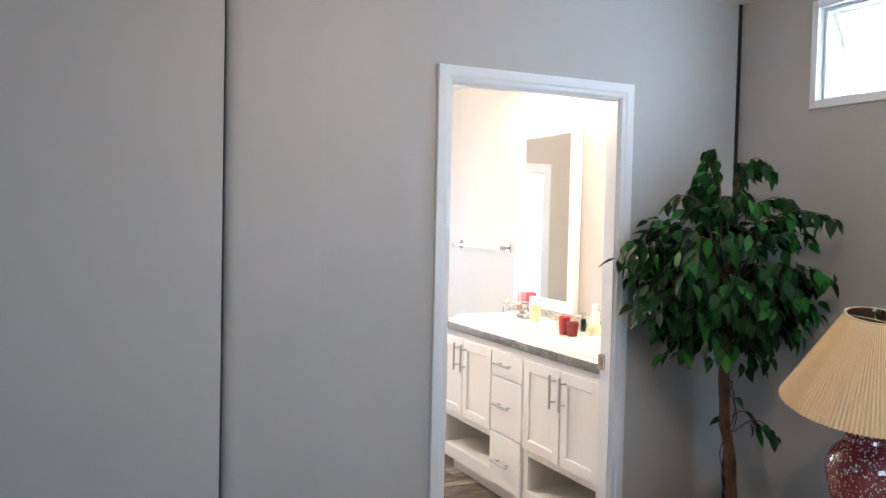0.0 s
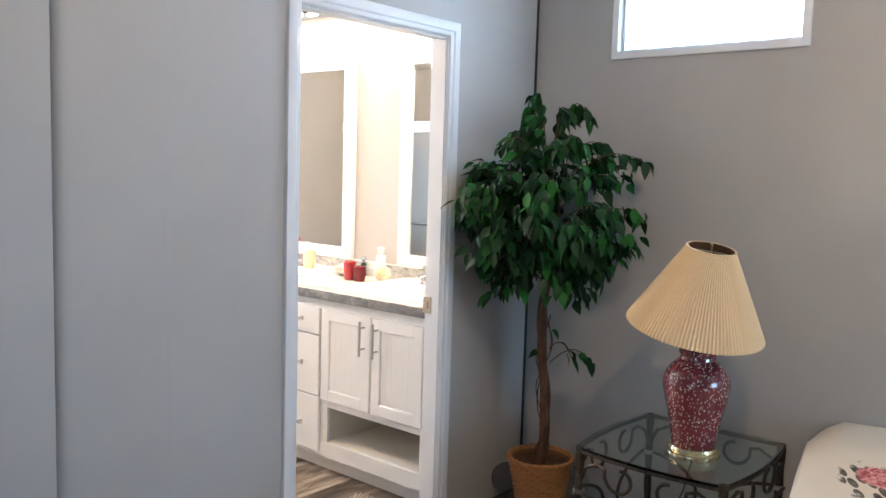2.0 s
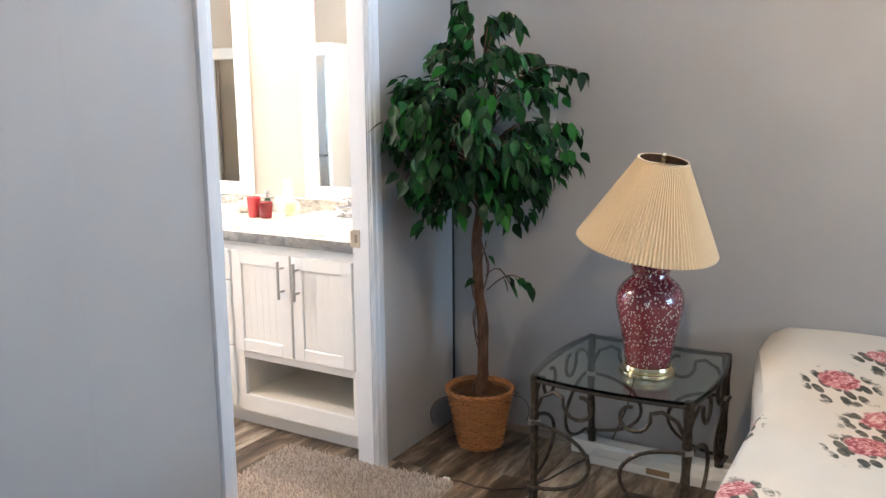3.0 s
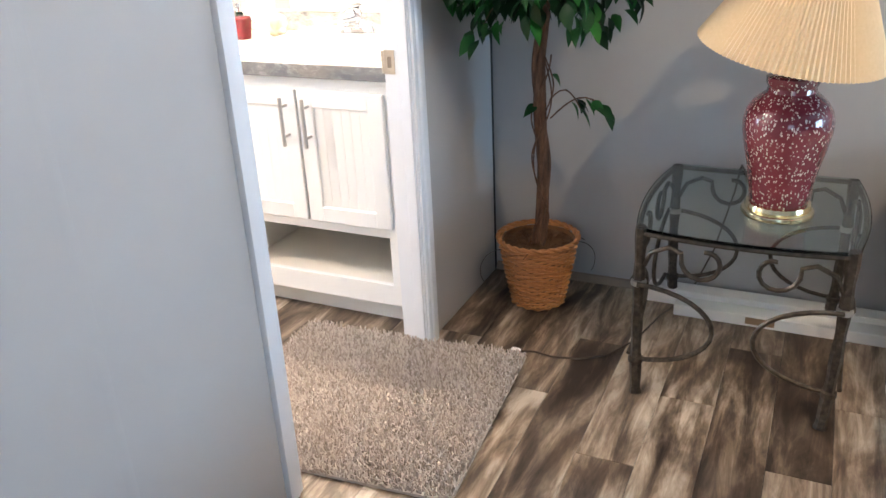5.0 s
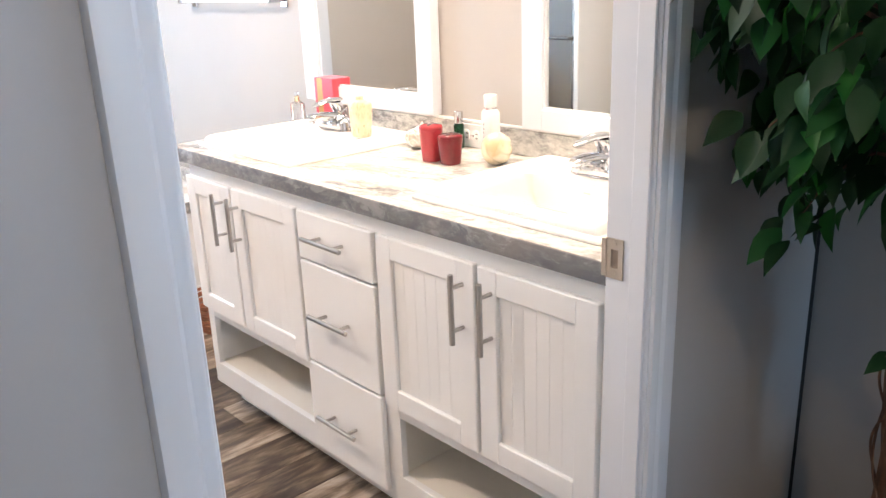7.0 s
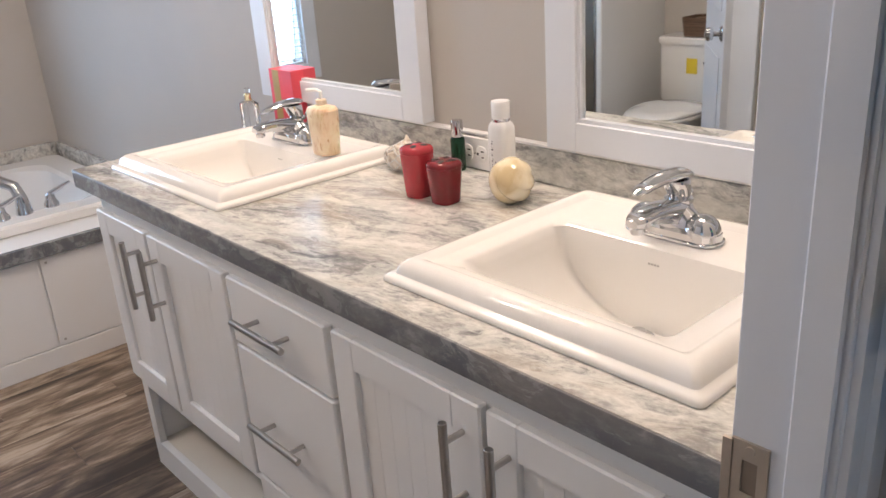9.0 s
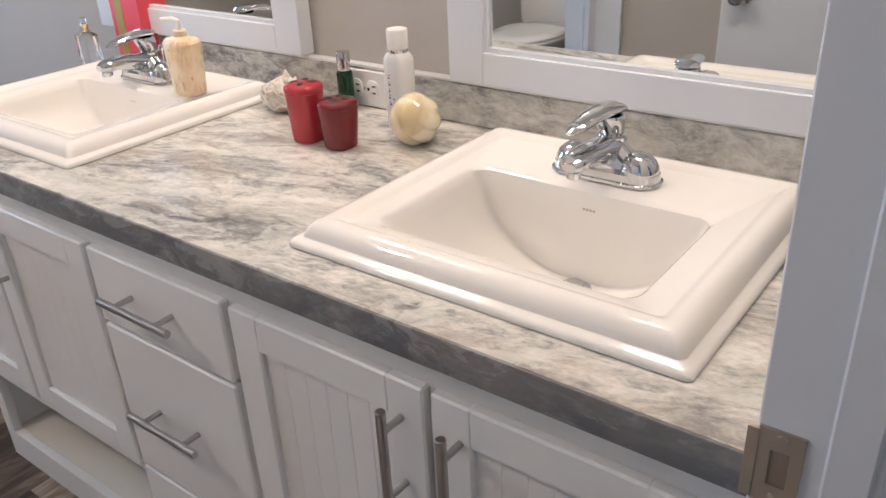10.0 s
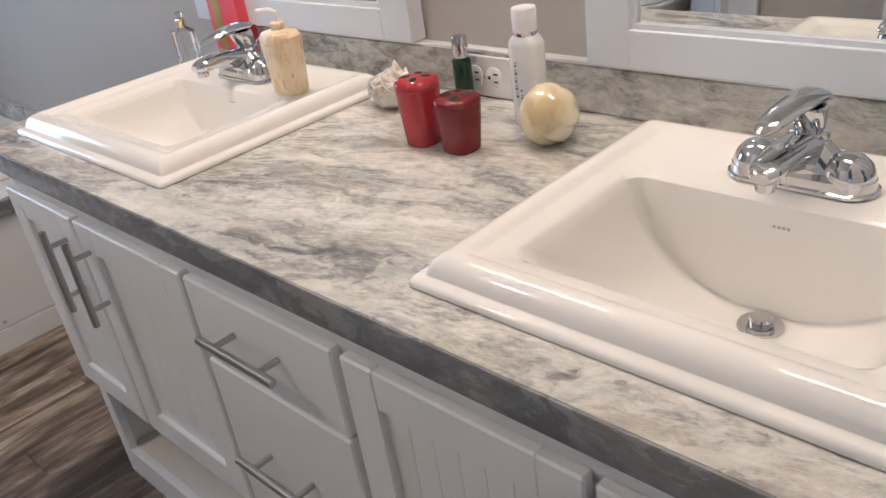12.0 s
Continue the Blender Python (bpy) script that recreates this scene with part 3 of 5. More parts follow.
# windows
def window_unit(name, label, axis, at, a0, a1, z0, z1, inner, depth, slats=False, c=0.030):
    """A white framed window; axis 'x' sits in a wall of constant x, 'y' of constant y. inner: the way into the room."""
    def b(p0, p1, q0, q1, r0, r1, bevel=0.002):
        lo, hi = sorted((p0, p1))
        return boxes((lo, hi, q0, q1, r0, r1), bevel=bevel) if axis == "x" else boxes((q0, q1, lo, hi, r0, r1), bevel=bevel)
    mid = (a0 + a1) / 2
    win = thing(name, (at, mid, z0) if axis == "x" else (mid, at, z0), label, "window", kind="structure")
    p = at + inner * 0.014
    part("window_frame", b(at, p, a0 - c, a0, z0 - c, z1 + c), TRIM, win)
    part("window_frame", b(at, p, a1, a1 + c, z0 - c, z1 + c), TRIM, win)
    part("window_frame", b(at, p, a0, a1, z1, z1 + c), TRIM, win)
    part("window_sill", b(at, p, a0, a1, z0 - c, z0), TRIM, win)
    d = at - inner * 0.022
    for q0, q1, r0, r1 in ((a0, a0 + 0.012, z0, z1), (a1 - 0.012, a1, z0, z1), (a0 + 0.012, a1 - 0.012, z0, z0 + 0.012), (a0 + 0.012, a1 - 0.012, z1 - 0.012, z1)):
        part("sash", b(d, d - inner * 0.03, q0, q1, r0, r1), TRIM, win)
    pane = part("pane", b(d - inner * 0.013, d - inner * 0.017, a0 + 0.012, a1 - 0.012, z0 + 0.012, z1 - 0.012, 0), CLEAR, win)
    pane.visible_shadow = False
    if slats:
        z = z0 + 0.03
        while z < z1 - 0.02:
            part("slat", b(at - inner * 0.004, at - inner * 0.020, a0 + 0.004, a1 - 0.004, z, z + 0.004, 0), BLIND, win)
            z += 0.034
    return win


window_unit("window_1", "small high white-framed window with bright daylight", "x", EW, WY0, WY1, WZ0, WZ1, -1, 0.14)
window_unit("window_2", "white-framed bath window with lowered blinds", "y", BACK, NX0, NX1, NZ0, NZ1, -1, 0.12, True, 0.085)

# ---- bath: vanity ----
FX, CT = 2.107, 0.892        # the face of doors and drawers, the counter's top
VY0, VY1 = 2.856, 4.475
vanity = thing("vanity_cabinet", (2.40, 3.67, 0), "long white double vanity cabinet with shaker doors and open lower shelves", "cabinet")
ff = FX + 0.018
FB = 0.090
specs = [(ff, ff + 0.019, VY0, VY1, 0.790, 0.850), (ff, ff + 0.019, VY0, VY1, FB, 0.165),
         (ff, ff + 0.019, VY0, 2.905, 0.165, 0.790), (ff, ff + 0.019, 4.440, VY1, 0.165, 0.790), (ff, ff + 0.019, 3.490, 3.545, 0.165, 0.790),
         (ff, ff + 0.019, 3.845, 3.885, 0.165, 0.790), (ff, ff + 0.019, 2.905, 3.490, 0.335, 0.400), (ff, ff + 0.019, 3.885, 4.440, 0.335, 0.400),
         (ff, ff + 0.019, 3.545, 3.845, 0.165, 0.200), (ff, ff + 0.019, 3.175, 3.215, 0.400, 0.790), (ff, ff + 0.019, 4.165, 4.205, 0.400, 0.790)]
part("face_frame", boxes(*specs, bevel=0.001), CAB, vanity)
part("side_panel", boxes((ff + 0.019, BEW - 0.006, VY0, VY0 + 0.016, 0.0, 0.848)), CAB, vanity)
part("side_panel", boxes((ff + 0.019, BEW - 0.006, VY1 - 0.016, VY1, FB, 0.848), (ff + 0.085, BEW - 0.006, VY1 - 0.016, VY1, 0.0, FB)), CAB, vanity)
for y in (3.505, 3.862):
    part("divider", boxes((ff + 0.019, BEW - 0.02, y, y + 0.016, FB, 0.848)), CABIN, vanity)
part("back_panel", boxes((BEW - 0.018, BEW - 0.006, VY0 + 0.016, VY1 - 0.016, FB, 0.848)), CABIN, vanity)
for y0, y1 in ((VY0 + 0.016, 3.505), (3.878, VY1 - 0.016)):
    part("shelf", boxes((ff + 0.019, BEW - 0.02, y0, y1, 0.150, 0.163)), CABIN, vanity)
    part("shelf", boxes((ff + 0.019, BEW - 0.02, y0, y1, 0.362, 0.375)), CABIN, vanity)
part("toe_kick", boxes((ff + 0.070, ff + 0.085, VY0 + 0.016, VY1 - 0.016, 0, FB + 0.03)), CAB, vanity)


def bar_pull(c, along, parent, length=0.156, spread=0.096):
    """A round bar handle on two posts, standing off the face at x = FX."""
    c, d = Vector(c), Vector(along)
    bar = tube([c - d * length / 2, c - d * (length / 2 - 0.001), c + d * (length / 2 - 0.001), c + d * length / 2], 0.0062, 12, taper=[0.86, 1, 1, 0.86])
    for s in (-1, 1):
        q = c + d * s * spread / 2
        tube([q, (FX - 0.0005, q.y, q.z)], 0.0045, 10, bar)
    return part("handle", bar, NICKEL, parent, "brushed nickel bar handle")


def shaker_door(y0, y1, z0, z1, handle_y, boards=6):
    d = 0.054
    door = part("door", boxes((FX + 0.0165, ff - 0.0005, y0 + 0.004, y1 - 0.004, z0 + 0.004, z1 - 0.004)), CAB, vanity)
    for a0, a1 in ((y0, y0 + d), (y1 - d, y1)):
        part("stile", boxes((FX, FX + 0.0164, a0, a1, z0, z1), bevel=0.0028), CAB, door)
    for b0, b1 in ((z0, z0 + d), (z1 - d, z1)):
        part("rail", boxes((FX + 0.0002, FX + 0.0164, y0 + d - 0.0028, y1 - d + 0.0028, b0, b1), bevel=0.0028), CAB, door)
    w = (y1 - y0 - 2 * d) / boards
    for i in range(boards):
        a = y0 + d + i * w
        part("board", boxes((FX + 0.0085, FX + 0.0163, a + 0.0001, a + w - 0.0001, z0 + d - 0.003, z1 - d + 0.003), bevel=0.0005), CAB, door)
    bar_pull((FX - 0.034, handle_y, 0.710), (0, 0, 1), door)
    return door


shaker_door(2.886, 3.190, 0.370, 0.808, 3.150)
shaker_door(3.200, 3.522, 0.370, 0.808, 3.232)
shaker_door(3.862, 4.192, 0.370, 0.808, 4.156)
shaker_door(4.202, 4.470, 0.370, 0.808, 4.244)
for z0, z1 in ((0.678, 0.808), (0.385, 0.672), (0.112, 0.379)):
    dr = part("drawer", boxes((FX, ff - 0.001, 3.537, 3.850, z0, z1), bevel=0.003), CAB, vanity)
    bar_pull((FX - 0.034, 3.700, 0.749 if z0 > 0.6 else (0.243 if z0 < 0.2 else 0.538)), (0, 1, 0), dr, 0.165)

# counter with two sink cut-outs, and its upstand
SX0, SX1 = 2.161, 2.626
SINKS = (2.929, 3.948)      # right edges
SWID = 0.521
CX0, CY1 = 2.097, 4.545
cut = [(y + 0.03, y + SWID - 0.03) for y in SINKS]
hx0, hx1 = SX0 + 0.03, SX1 - 0.03
def slab(xs, ys, holes, z0, z1):
    """A slab on a grid of cells, some left open."""
    bm = bmesh.new()
    vt = {(i, j): bm.verts.new((x, y, z1)) for i, x in enumerate(xs) for j, y in enumerate(ys)}
    for i in range(len(xs) - 1):
        for j in range(len(ys) - 1):
            if (i, j) not in holes:
                bm.faces.new((vt[i, j], vt[i + 1, j], vt[i + 1, j + 1], vt[i, j + 1]))
    ext = bmesh.ops.extrude_face_region(bm, geom=list(bm.faces))
    bmesh.ops.translate(bm, verts=[v for v in ext["geom"] if isinstance(v, bmesh.types.BMVert)], vec=(0, 0, z0 - z1))
    return finish(bm, False)


counter = solid("countertop", slab([CX0 + 0.004, hx0, hx1, BEW - 0.004], [BW + 0.002, cut[0][0], cut[0][1], cut[1][0], cut[1][1], CY1 - 0.004], {(1, 1), (1, 3)}, CT - 0.040, CT), STONE, "grey marble-look laminate countertop with streaked white veins", "countertop")
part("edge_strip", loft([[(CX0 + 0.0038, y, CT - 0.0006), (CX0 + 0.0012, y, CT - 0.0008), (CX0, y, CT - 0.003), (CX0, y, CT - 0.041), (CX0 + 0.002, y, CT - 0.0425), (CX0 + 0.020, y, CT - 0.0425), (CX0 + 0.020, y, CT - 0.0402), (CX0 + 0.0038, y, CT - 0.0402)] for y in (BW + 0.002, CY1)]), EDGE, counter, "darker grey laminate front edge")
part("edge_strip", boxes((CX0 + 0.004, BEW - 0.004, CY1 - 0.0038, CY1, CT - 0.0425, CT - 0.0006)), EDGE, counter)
part("backsplash", boxes((BEW - 0.024, BEW - 0.0045, BW + 0.002, CY1, CT + 0.0005, 0.963), bevel=0.002), STONE, counter)
part("caulk", boxes((BEW - 0.0235, BEW - 0.0045, BW + 0.002, CY1, 0.9632, 0.9685), bevel=0.001), PLASTIC, counter, "thin white caulk line")


def rect_ring(x0, x1, y0, y1, r, z, n=6):
    out = []
    for cx, cy, a0 in ((x1 - r, y1 - r, 0), (x0 + r, y1 - r, 90), (x0 + r, y0 + r, 180), (x1 - r, y0 + r, 270)):
        for i in range(n + 1):
            a = radians(a0 + 90 * i / n)
            out.append((cx + r * math.cos(a), cy + r * math.sin(a), z))
    return out


def bowl_ring(x0, x1, y0, y1, rb, rf, z, n=8):
    """A ring with tight corners at the back and wide ones at the front."""
    out = []
    for cx, cy, a0, r in ((x1 - rb, y1 - rb, 0, rb), (x0 + rf, y1 - rf, 90, rf), (x0 + rf, y0 + rf, 180, rf), (x1 - rb, y0 + rb, 270, rb)):
        for i in range(n + 1):
            a = radians(a0 + 90 * i / n)
            out.append((cx + r * math.cos(a), cy + r * math.sin(a), z))
    return out


def sink(y0):
    y1 = y0 + SWID
    th = thing("sink", ((SX0 + SX1) / 2, (y0 + y1) / 2, CT), "white rectangular drop-in porcelain sink set in the countertop", "sink", "vanity sinks")
    rings = []
    for inset, z, r in ((0.0, 0.001, 0.009), (0.0, 0.0045, 0.009), (0.0015, 0.0075, 0.009), (0.005, 0.0098, 0.009), (0.0115, 0.0100, 0.009), (0.0135, 0.0115, 0.009), (0.0155, 0.0180, 0.009), (0.0195, 0.0255, 0.009),
                        (0.027, 0.0308, 0.009), (0.036, 0.0325, 0.009), (0.045, 0.0302, 0.009), (0.051, 0.0255, 0.009), (0.055, 0.0245, 0.009)):
        rings.append(rect_ring(SX0 + inset, SX1 - inset, y0 + inset, y1 - inset, r, CT + z, 8))
    bx0, bx1, by0, by1 = SX0 + 0.076, SX1 - 0.164, y0 + 0.092, y1 - 0.082
    rings.append(rect_ring(bx0 - 0.006, bx1 + 0.006, by0 - 0.006, by1 + 0.006, 0.022, CT + 0.0225, 8))
    half, long = (by1 - by0) / 2, bx1 - bx0
    rings.append(bowl_ring(bx0, bx1, by0, by1, 0.022, 0.024, CT + 0.018))
    rings.append(bowl_ring(bx0 + 0.006, bx1 - 0.003, by0 + 0.006, by1 - 0.006, 0.014, 0.030, CT + 0.006))
    for k in range(1, 11):
        d = 0.975 * math.sin(math.pi / 2 * k / 10)
        c = 1 - math.sqrt(1 - d * d)
        y_in, x_in, back = 0.006 + (half - 0.010) * c, 0.006 + (long - 0.052) * (0.25 * d + 0.75 * c) * 0.92, 0.003 + 0.007 * d
        rf = min(0.030 + 0.10 * d, half - y_in - 0.001, (long - x_in - back) - 0.008)
        rings.append(bowl_ring(bx0 + x_in, bx1 - back, by0 + y_in, by1 - y_in, min(0.012, rf * 0.5), rf, CT + 0.006 - 0.120 * d))
    basin = part("basin", loft(rings, False, True), PORCELAIN, th)
    dx, dy, dz = bx1 - 0.036, (y0 + y1) / 2, CT + 0.006 - 0.120 * 0.975
    drain = part("drain", lathe(dx, dy, [(0.025, dz + 0.0005), (0.024, dz + 0.003), (0.015, dz + 0.002), (0.014, dz + 0.0015)], 24), CHROME, th, "chrome pop-up drain")
    part("stopper", lathe(dx, dy, [(0.013, dz + 0.002), (0.013, dz + 0.010), (0.011, dz + 0.0125), (0.004, dz + 0.0135)], 20), CHROME, drain)
    part("maker_mark", boxes(*[(bx1 - 0.0045, bx1 - 0.0035, dy - 0.011 + i * 0.0050, dy - 0.0078 + i * 0.0050, CT - 0.0065, CT - 0.0035) for i in range(4)]), FAINT, basin)
    return th


def faucet(y, swing):
    x, z = SX1 - 0.110, CT + 0.0240
    th = thing("faucet", (x, y, z), "polished chrome single-lever bathroom faucet on the sink", "faucet", "vanity faucets")

    def oval(px, wy, mz, hz, p=0.72, n=26):
        return [(px, y + wy * math.copysign(abs(math.cos(q)) ** p, math.cos(q)), mz + hz * math.copysign(abs(math.sin(q)) ** p, math.sin(q))) for q in (2 * math.pi * i / n for i in range(n))]

    # low plate with a flange and two bell-shaped ends
    part("base", loft([[(x + w * math.cos(q), y + (0.050 if math.sin(q) >= 0 else -0.050) + w * math.sin(q), z + h) for q in (2 * math.pi * i / 44 for i in range(44))] for w, h in ((0.0290, 0.0), (0.0300, 0.002), (0.0295, 0.0045), (0.0265, 0.006), (0.0255, 0.015), (0.021, 0.020))]), CHROME, th)
    for s in (-1, 1):
        part("dome", loft([[(x + r * math.cos(q), y + s * (0.050 - 0.10 * h) + r * math.sin(q), z + h) for q in (2 * math.pi * i / 28 for i in range(28))] for r, h in ((0.0258, 0.006), (0.0262, 0.014), (0.0255, 0.022), (0.0225, 0.030), (0.0165, 0.0365), (0.009, 0.040), (0.002, 0.041))]), CHROME, th)
    # skirt that sweeps from the ends up to the middle
    rings = []
    for k in range(13):
        v = -1 + 2 * k / 12
        hgt = 0.026 + 0.026 * math.cos(v * math.pi / 2) ** 1.3
        wid = 0.020 + 0.007 * math.cos(v * math.pi / 2)
        rings.append([(x + 0.004 + wid * math.cos(q), y + v * 0.046, z + 0.004 + hgt * max(0.0, math.sin(q)) ** 0.8) for q in (math.pi * i / 16 for i in range(17))])
    part("body", loft(rings), CHROME, th)
    # spout that reaches level over the bowl, then its aerator
    rings = []
    for k in range(17):
        u = k / 16
        e = 0.55 if k == 16 else (0.85 if k == 15 else 1.0)
        top = z + 0.053 + 0.008 * math.sin(math.pi * 0.9 * u)
        low = z + 0.008 + 0.028 * min(1.0, u * 1.5) ** 0.8
        rings.append(oval(x + 0.016 - 0.122 * u, (0.0245 - 0.0070 * u ** 0.8) * e, (top + low) / 2, (top - low) / 2 * e))
    part("spout", loft(rings), CHROME, th)
    part("aerator", lathe(x - 0.091, y, [(0.0095, z + 0.028), (0.0105, z + 0.030), (0.0105, z + 0.038), (0.009, z + 0.042)], 20), CHROME, th)
    part("collar", lathe(x + 0.010, y, [(0.0215, z + 0.050), (0.0215, z + 0.055), (0.0185, z + 0.057)], 28), CHROME, th)
    m = about((x + 0.010, y, z), "Z", swing)
    part("neck", turned(loft([[(x + 0.012 - 0.22 * h + r * math.cos(q), y + r * 0.92 * math.sin(q), z + 0.055 + h * 0.72) for q in (2 * math.pi * i / 24 for i in range(24))] for r, h in ((0.0165, 0.0), (0.0170, 0.006), (0.0200, 0.022), (0.0215, 0.036), (0.0200, 0.042))]), m), CHROME, th)
    rings = []
    for k in range(17):
        u = k / 16
        e = 0.35 if k in (0, 16) else (0.75 if k in (1, 15) else 1.0)
        wy = (0.0205 + 0.002 * math.sin(math.pi * u) - 0.0085 * u) * e
        wz = (0.0070 + 0.0015 * math.sin(math.pi * u) - 0.0020 * u) * e
        rings.append([(x + 0.030 - 0.110 * u, y + wy * math.cos(q), z + 0.083 + 0.014 * math.sin(math.pi * (0.20 + 0.66 * u)) - 0.010 * u + wz * math.sin(q)) for q in (2 * math.pi * i / 20 for i in range(20))])
    part("lever", turned(loft(rings), m), CHROME, th)
    part("lift_rod", tube([(x + 0.040, y, z + 0.002), (x + 0.040, y, z + 0.052)], 0.0022, 8), CHROME, th)
    part("lift_knob", sphere((x + 0.040, y, z + 0.056), 0.0055, 0.0055, 0.0060, 12, 8), CHROME, th)
    return th


for y0 in SINKS:
    sink(y0)
faucet(SINKS[0] + SWID / 2 + 0.004, -10)
faucet(SINKS[1] + SWID / 2 + 0.014, -2)


# mirrors with wide white frames
def framed_mirror(y0, y1, z0=0.971, z1=2.052, w=0.068, h=0.053):
    th = thing("framed_mirror", (BEW - 0.02, (y0 + y1) / 2, z0), "tall mirror in a wide flat white frame above the vanity", "mirror", "vanity mirrors")
    x0 = BEW - 0.039
    def bar(ya, yb, za, zb):
        bm = boxes((x0, BEW - 0.0045, ya, yb, za, zb), bevel=0.001)
        return bm
    part("stile", bar(y0, y0 + w, z0, z1), TRIM, th)
    part("stile", bar(y1 - w, y1, z0, z1), TRIM, th)
    part("rail", bar(y0 + w, y1 - w, z0, z0 + h), TRIM, th)
    part("rail", bar(y0 + w, y1 - w, z1 - h, z1), TRIM, th)
    part("glass", boxes((BEW - 0.026, BEW - 0.022, y0 + w - 0.004, y1 - w + 0.004, z0 + h - 0.004, z1 - h + 0.004)), MIRROR, th)
    xa, xb = x0 + 0.006, x0 + 0.0125
    part("bead", boxes((xa, xb, y0 + w, y1 - w, z0 + h, z0 + h + 0.007), (xa, xb, y0 + w, y1 - w, z1 - h - 0.007, z1 - h),
                       (xa, xb, y0 + w, y0 + w + 0.007, z0 + h + 0.007, z1 - h - 0.007), (xa, xb, y1 - w - 0.007, y1 - w, z0 + h + 0.007, z1 - h - 0.007)), TRIM, th)
    return th


framed_mirror(2.872, 3.547)
framed_mirror(3.898, 4.568)


def vanity_light(y):
    th = thing("vanity_light", (BEW - 0.03, y, 2.345), "chrome vanity light bar with four lit round bulbs above the mirror", "wall lamp", "vanity lights")
    part("bar", boxes((BEW - 0.045, BEW - 0.005, y - 0.30, y + 0.30, 2.290, 2.400), bevel=0.006), CHROME, th)
    for k in (-1.5, -0.5, 0.5, 1.5):
        part("socket", turned(lathe(0, 0, [(0.022, 0), (0.022, 0.022), (0.016, 0.026)], 16), Matrix.Translation((BEW - 0.045, y + 0.145 * k, 2.345)) @ Matrix.Rotation(radians(-90), 4, "Y")), CHROME, th)
        part("bulb", sphere((BEW - 0.108, y + 0.145 * k, 2.345), 0.040, 0.040, 0.040, 14, 8), BULB, th)
    return th


vanity_light(3.221)
vanity_light(4.229)


def ceiling_dome(x, y, label):
    th = thing("ceiling_light", (x, y, CEILZ), label, "ceiling lamp")
    part("canopy", lathe(x, y, [(0.16, CEILZ - 0.001), (0.16, CEILZ - 0.018), (0.150, CEILZ - 0.024)], 32), NICKEL, th)
    part("shade", lathe(x, y, [(0.148, CEILZ - 0.024), (0.140, CEILZ - 0.050), (0.105, CEILZ - 0.078), (0.05, CEILZ - 0.094), (0.01, CEILZ - 0.098)], 32), DOME, th)


ceiling_dome(1.10, 4.65, "lit round frosted glass ceiling light in the bath")
ceiling_dome(1.16, 1.02, "lit round frosted glass ceiling light in the bedroom")

# outlet in the upstand
outlet = thing("wall_outlet", (BEW - 0.025, 3.750, 0.925), "white double outlet plate set sideways in the backsplash", "outlet")
part("plate", boxes((BEW - 0.0295, BEW - 0.0245, 3.692, 3.808, 0.8935, 0.9605), bevel=0.0018), PLASTIC, outlet)
for y in (3.731, 3.770):
    face = part("socket", turned(loft([ring(0, 0, z, r, r * 0.86, 24, 2.8) for r, z in ((0.0165, 0), (0.0165, 0.002), (0.0155, 0.0026))]), Matrix.Translation((BEW - 0.0295, y, 0.927)) @ Matrix.Rotation(radians(-90), 4, "Y")), PLASTIC, outlet)
    # dark plates on the face stand for the shade inside the slots
    for dy, dz, wy, wz in ((-0.005, 0.0062, 0.0042, 0.0013), (-0.005, -0.0062, 0.0036, 0.0013), (0.0085, 0.0, 0.0024, 0.0026)):
        part("slot_shade", boxes((BEW - 0.0328, BEW - 0.0320, y + dy - wy, y + dy + wy, 0.927 + dz - wz, 0.927 + dz + wz)), DARK, face)
part("screw", turned(lathe(0, 0, [(0.0028, 0), (0.0024, 0.001), (0.0006, 0.0012)], 10), Matrix.Translation((BEW - 0.0295, 3.7505, 0.927)) @ Matrix.Rotation(radians(-90), 4, "Y")), NICKEL, outlet)

# ---- things on the counter ----
def toothbrush_holder(x, y, r, h, material, label, holes=4):
    th = thing("toothbrush_holder", (x, y, CT), label, "toothbrush holder", "red ceramic holders")
    prof = [(0.74, 0.002), (0.78, 0.02), (0.83, 0.20), (0.90, 0.50), (0.97, 0.82), (0.975, 0.840), (0.955, 0.848), (0.955, 0.858), (0.985, 0.866), (0.985, 0.89), (0.955, 0.935), (0.86, 0.972), (0.66, 0.992), (0.35, 1.0), (0.05, 1.002)]
    body = part("cup", lathe(x, y, [(r * a, CT + 0.0003 + h * b) for a, b in prof], 40, 2.7), material, th)
    def dome(px, py):
        q = (abs(px - x) ** 2.7 + abs(py - y) ** 2.7) ** (1 / 2.7) / r
        for (a0, z0), (a1, z1) in zip(prof[-6:], prof[-5:]):
            if a1 <= q <= a0:
                return CT + h * (z0 + (z1 - z0) * (a0 - q) / (a0 - a1))
        return CT + h
    # dark discs just proud of the dome stand for shade inside holes
    for k in range(holes):
        a = radians(30 + 360 * k / holes)
        cx, cy, ux, uy = x + r * 0.50 * math.cos(a), y + r * 0.50 * math.sin(a), math.cos(a), math.sin(a)
        rings = []
        for q, up in ((1.0, -0.002), (1.0, 0.0006), (0.8, 0.0010), (0.1, 0.0010)):
            ring_ = []
            for b in (2 * math.pi * i / 18 for i in range(18)):
                p, w = r * 0.27 * q * math.cos(b), r * 0.18 * q * math.sin(b)
                px, py = cx + ux * p - uy * w, cy + uy * p + ux * w
                ring_.append((px, py, dome(px, py) + up))
            rings.append(ring_)
        part("hole_shade", loft(rings), DARK, body)
    return th


toothbrush_holder(2.462, 3.712, 0.0300, 0.099, RED1, "glossy coral red ceramic toothbrush holder on the countertop")
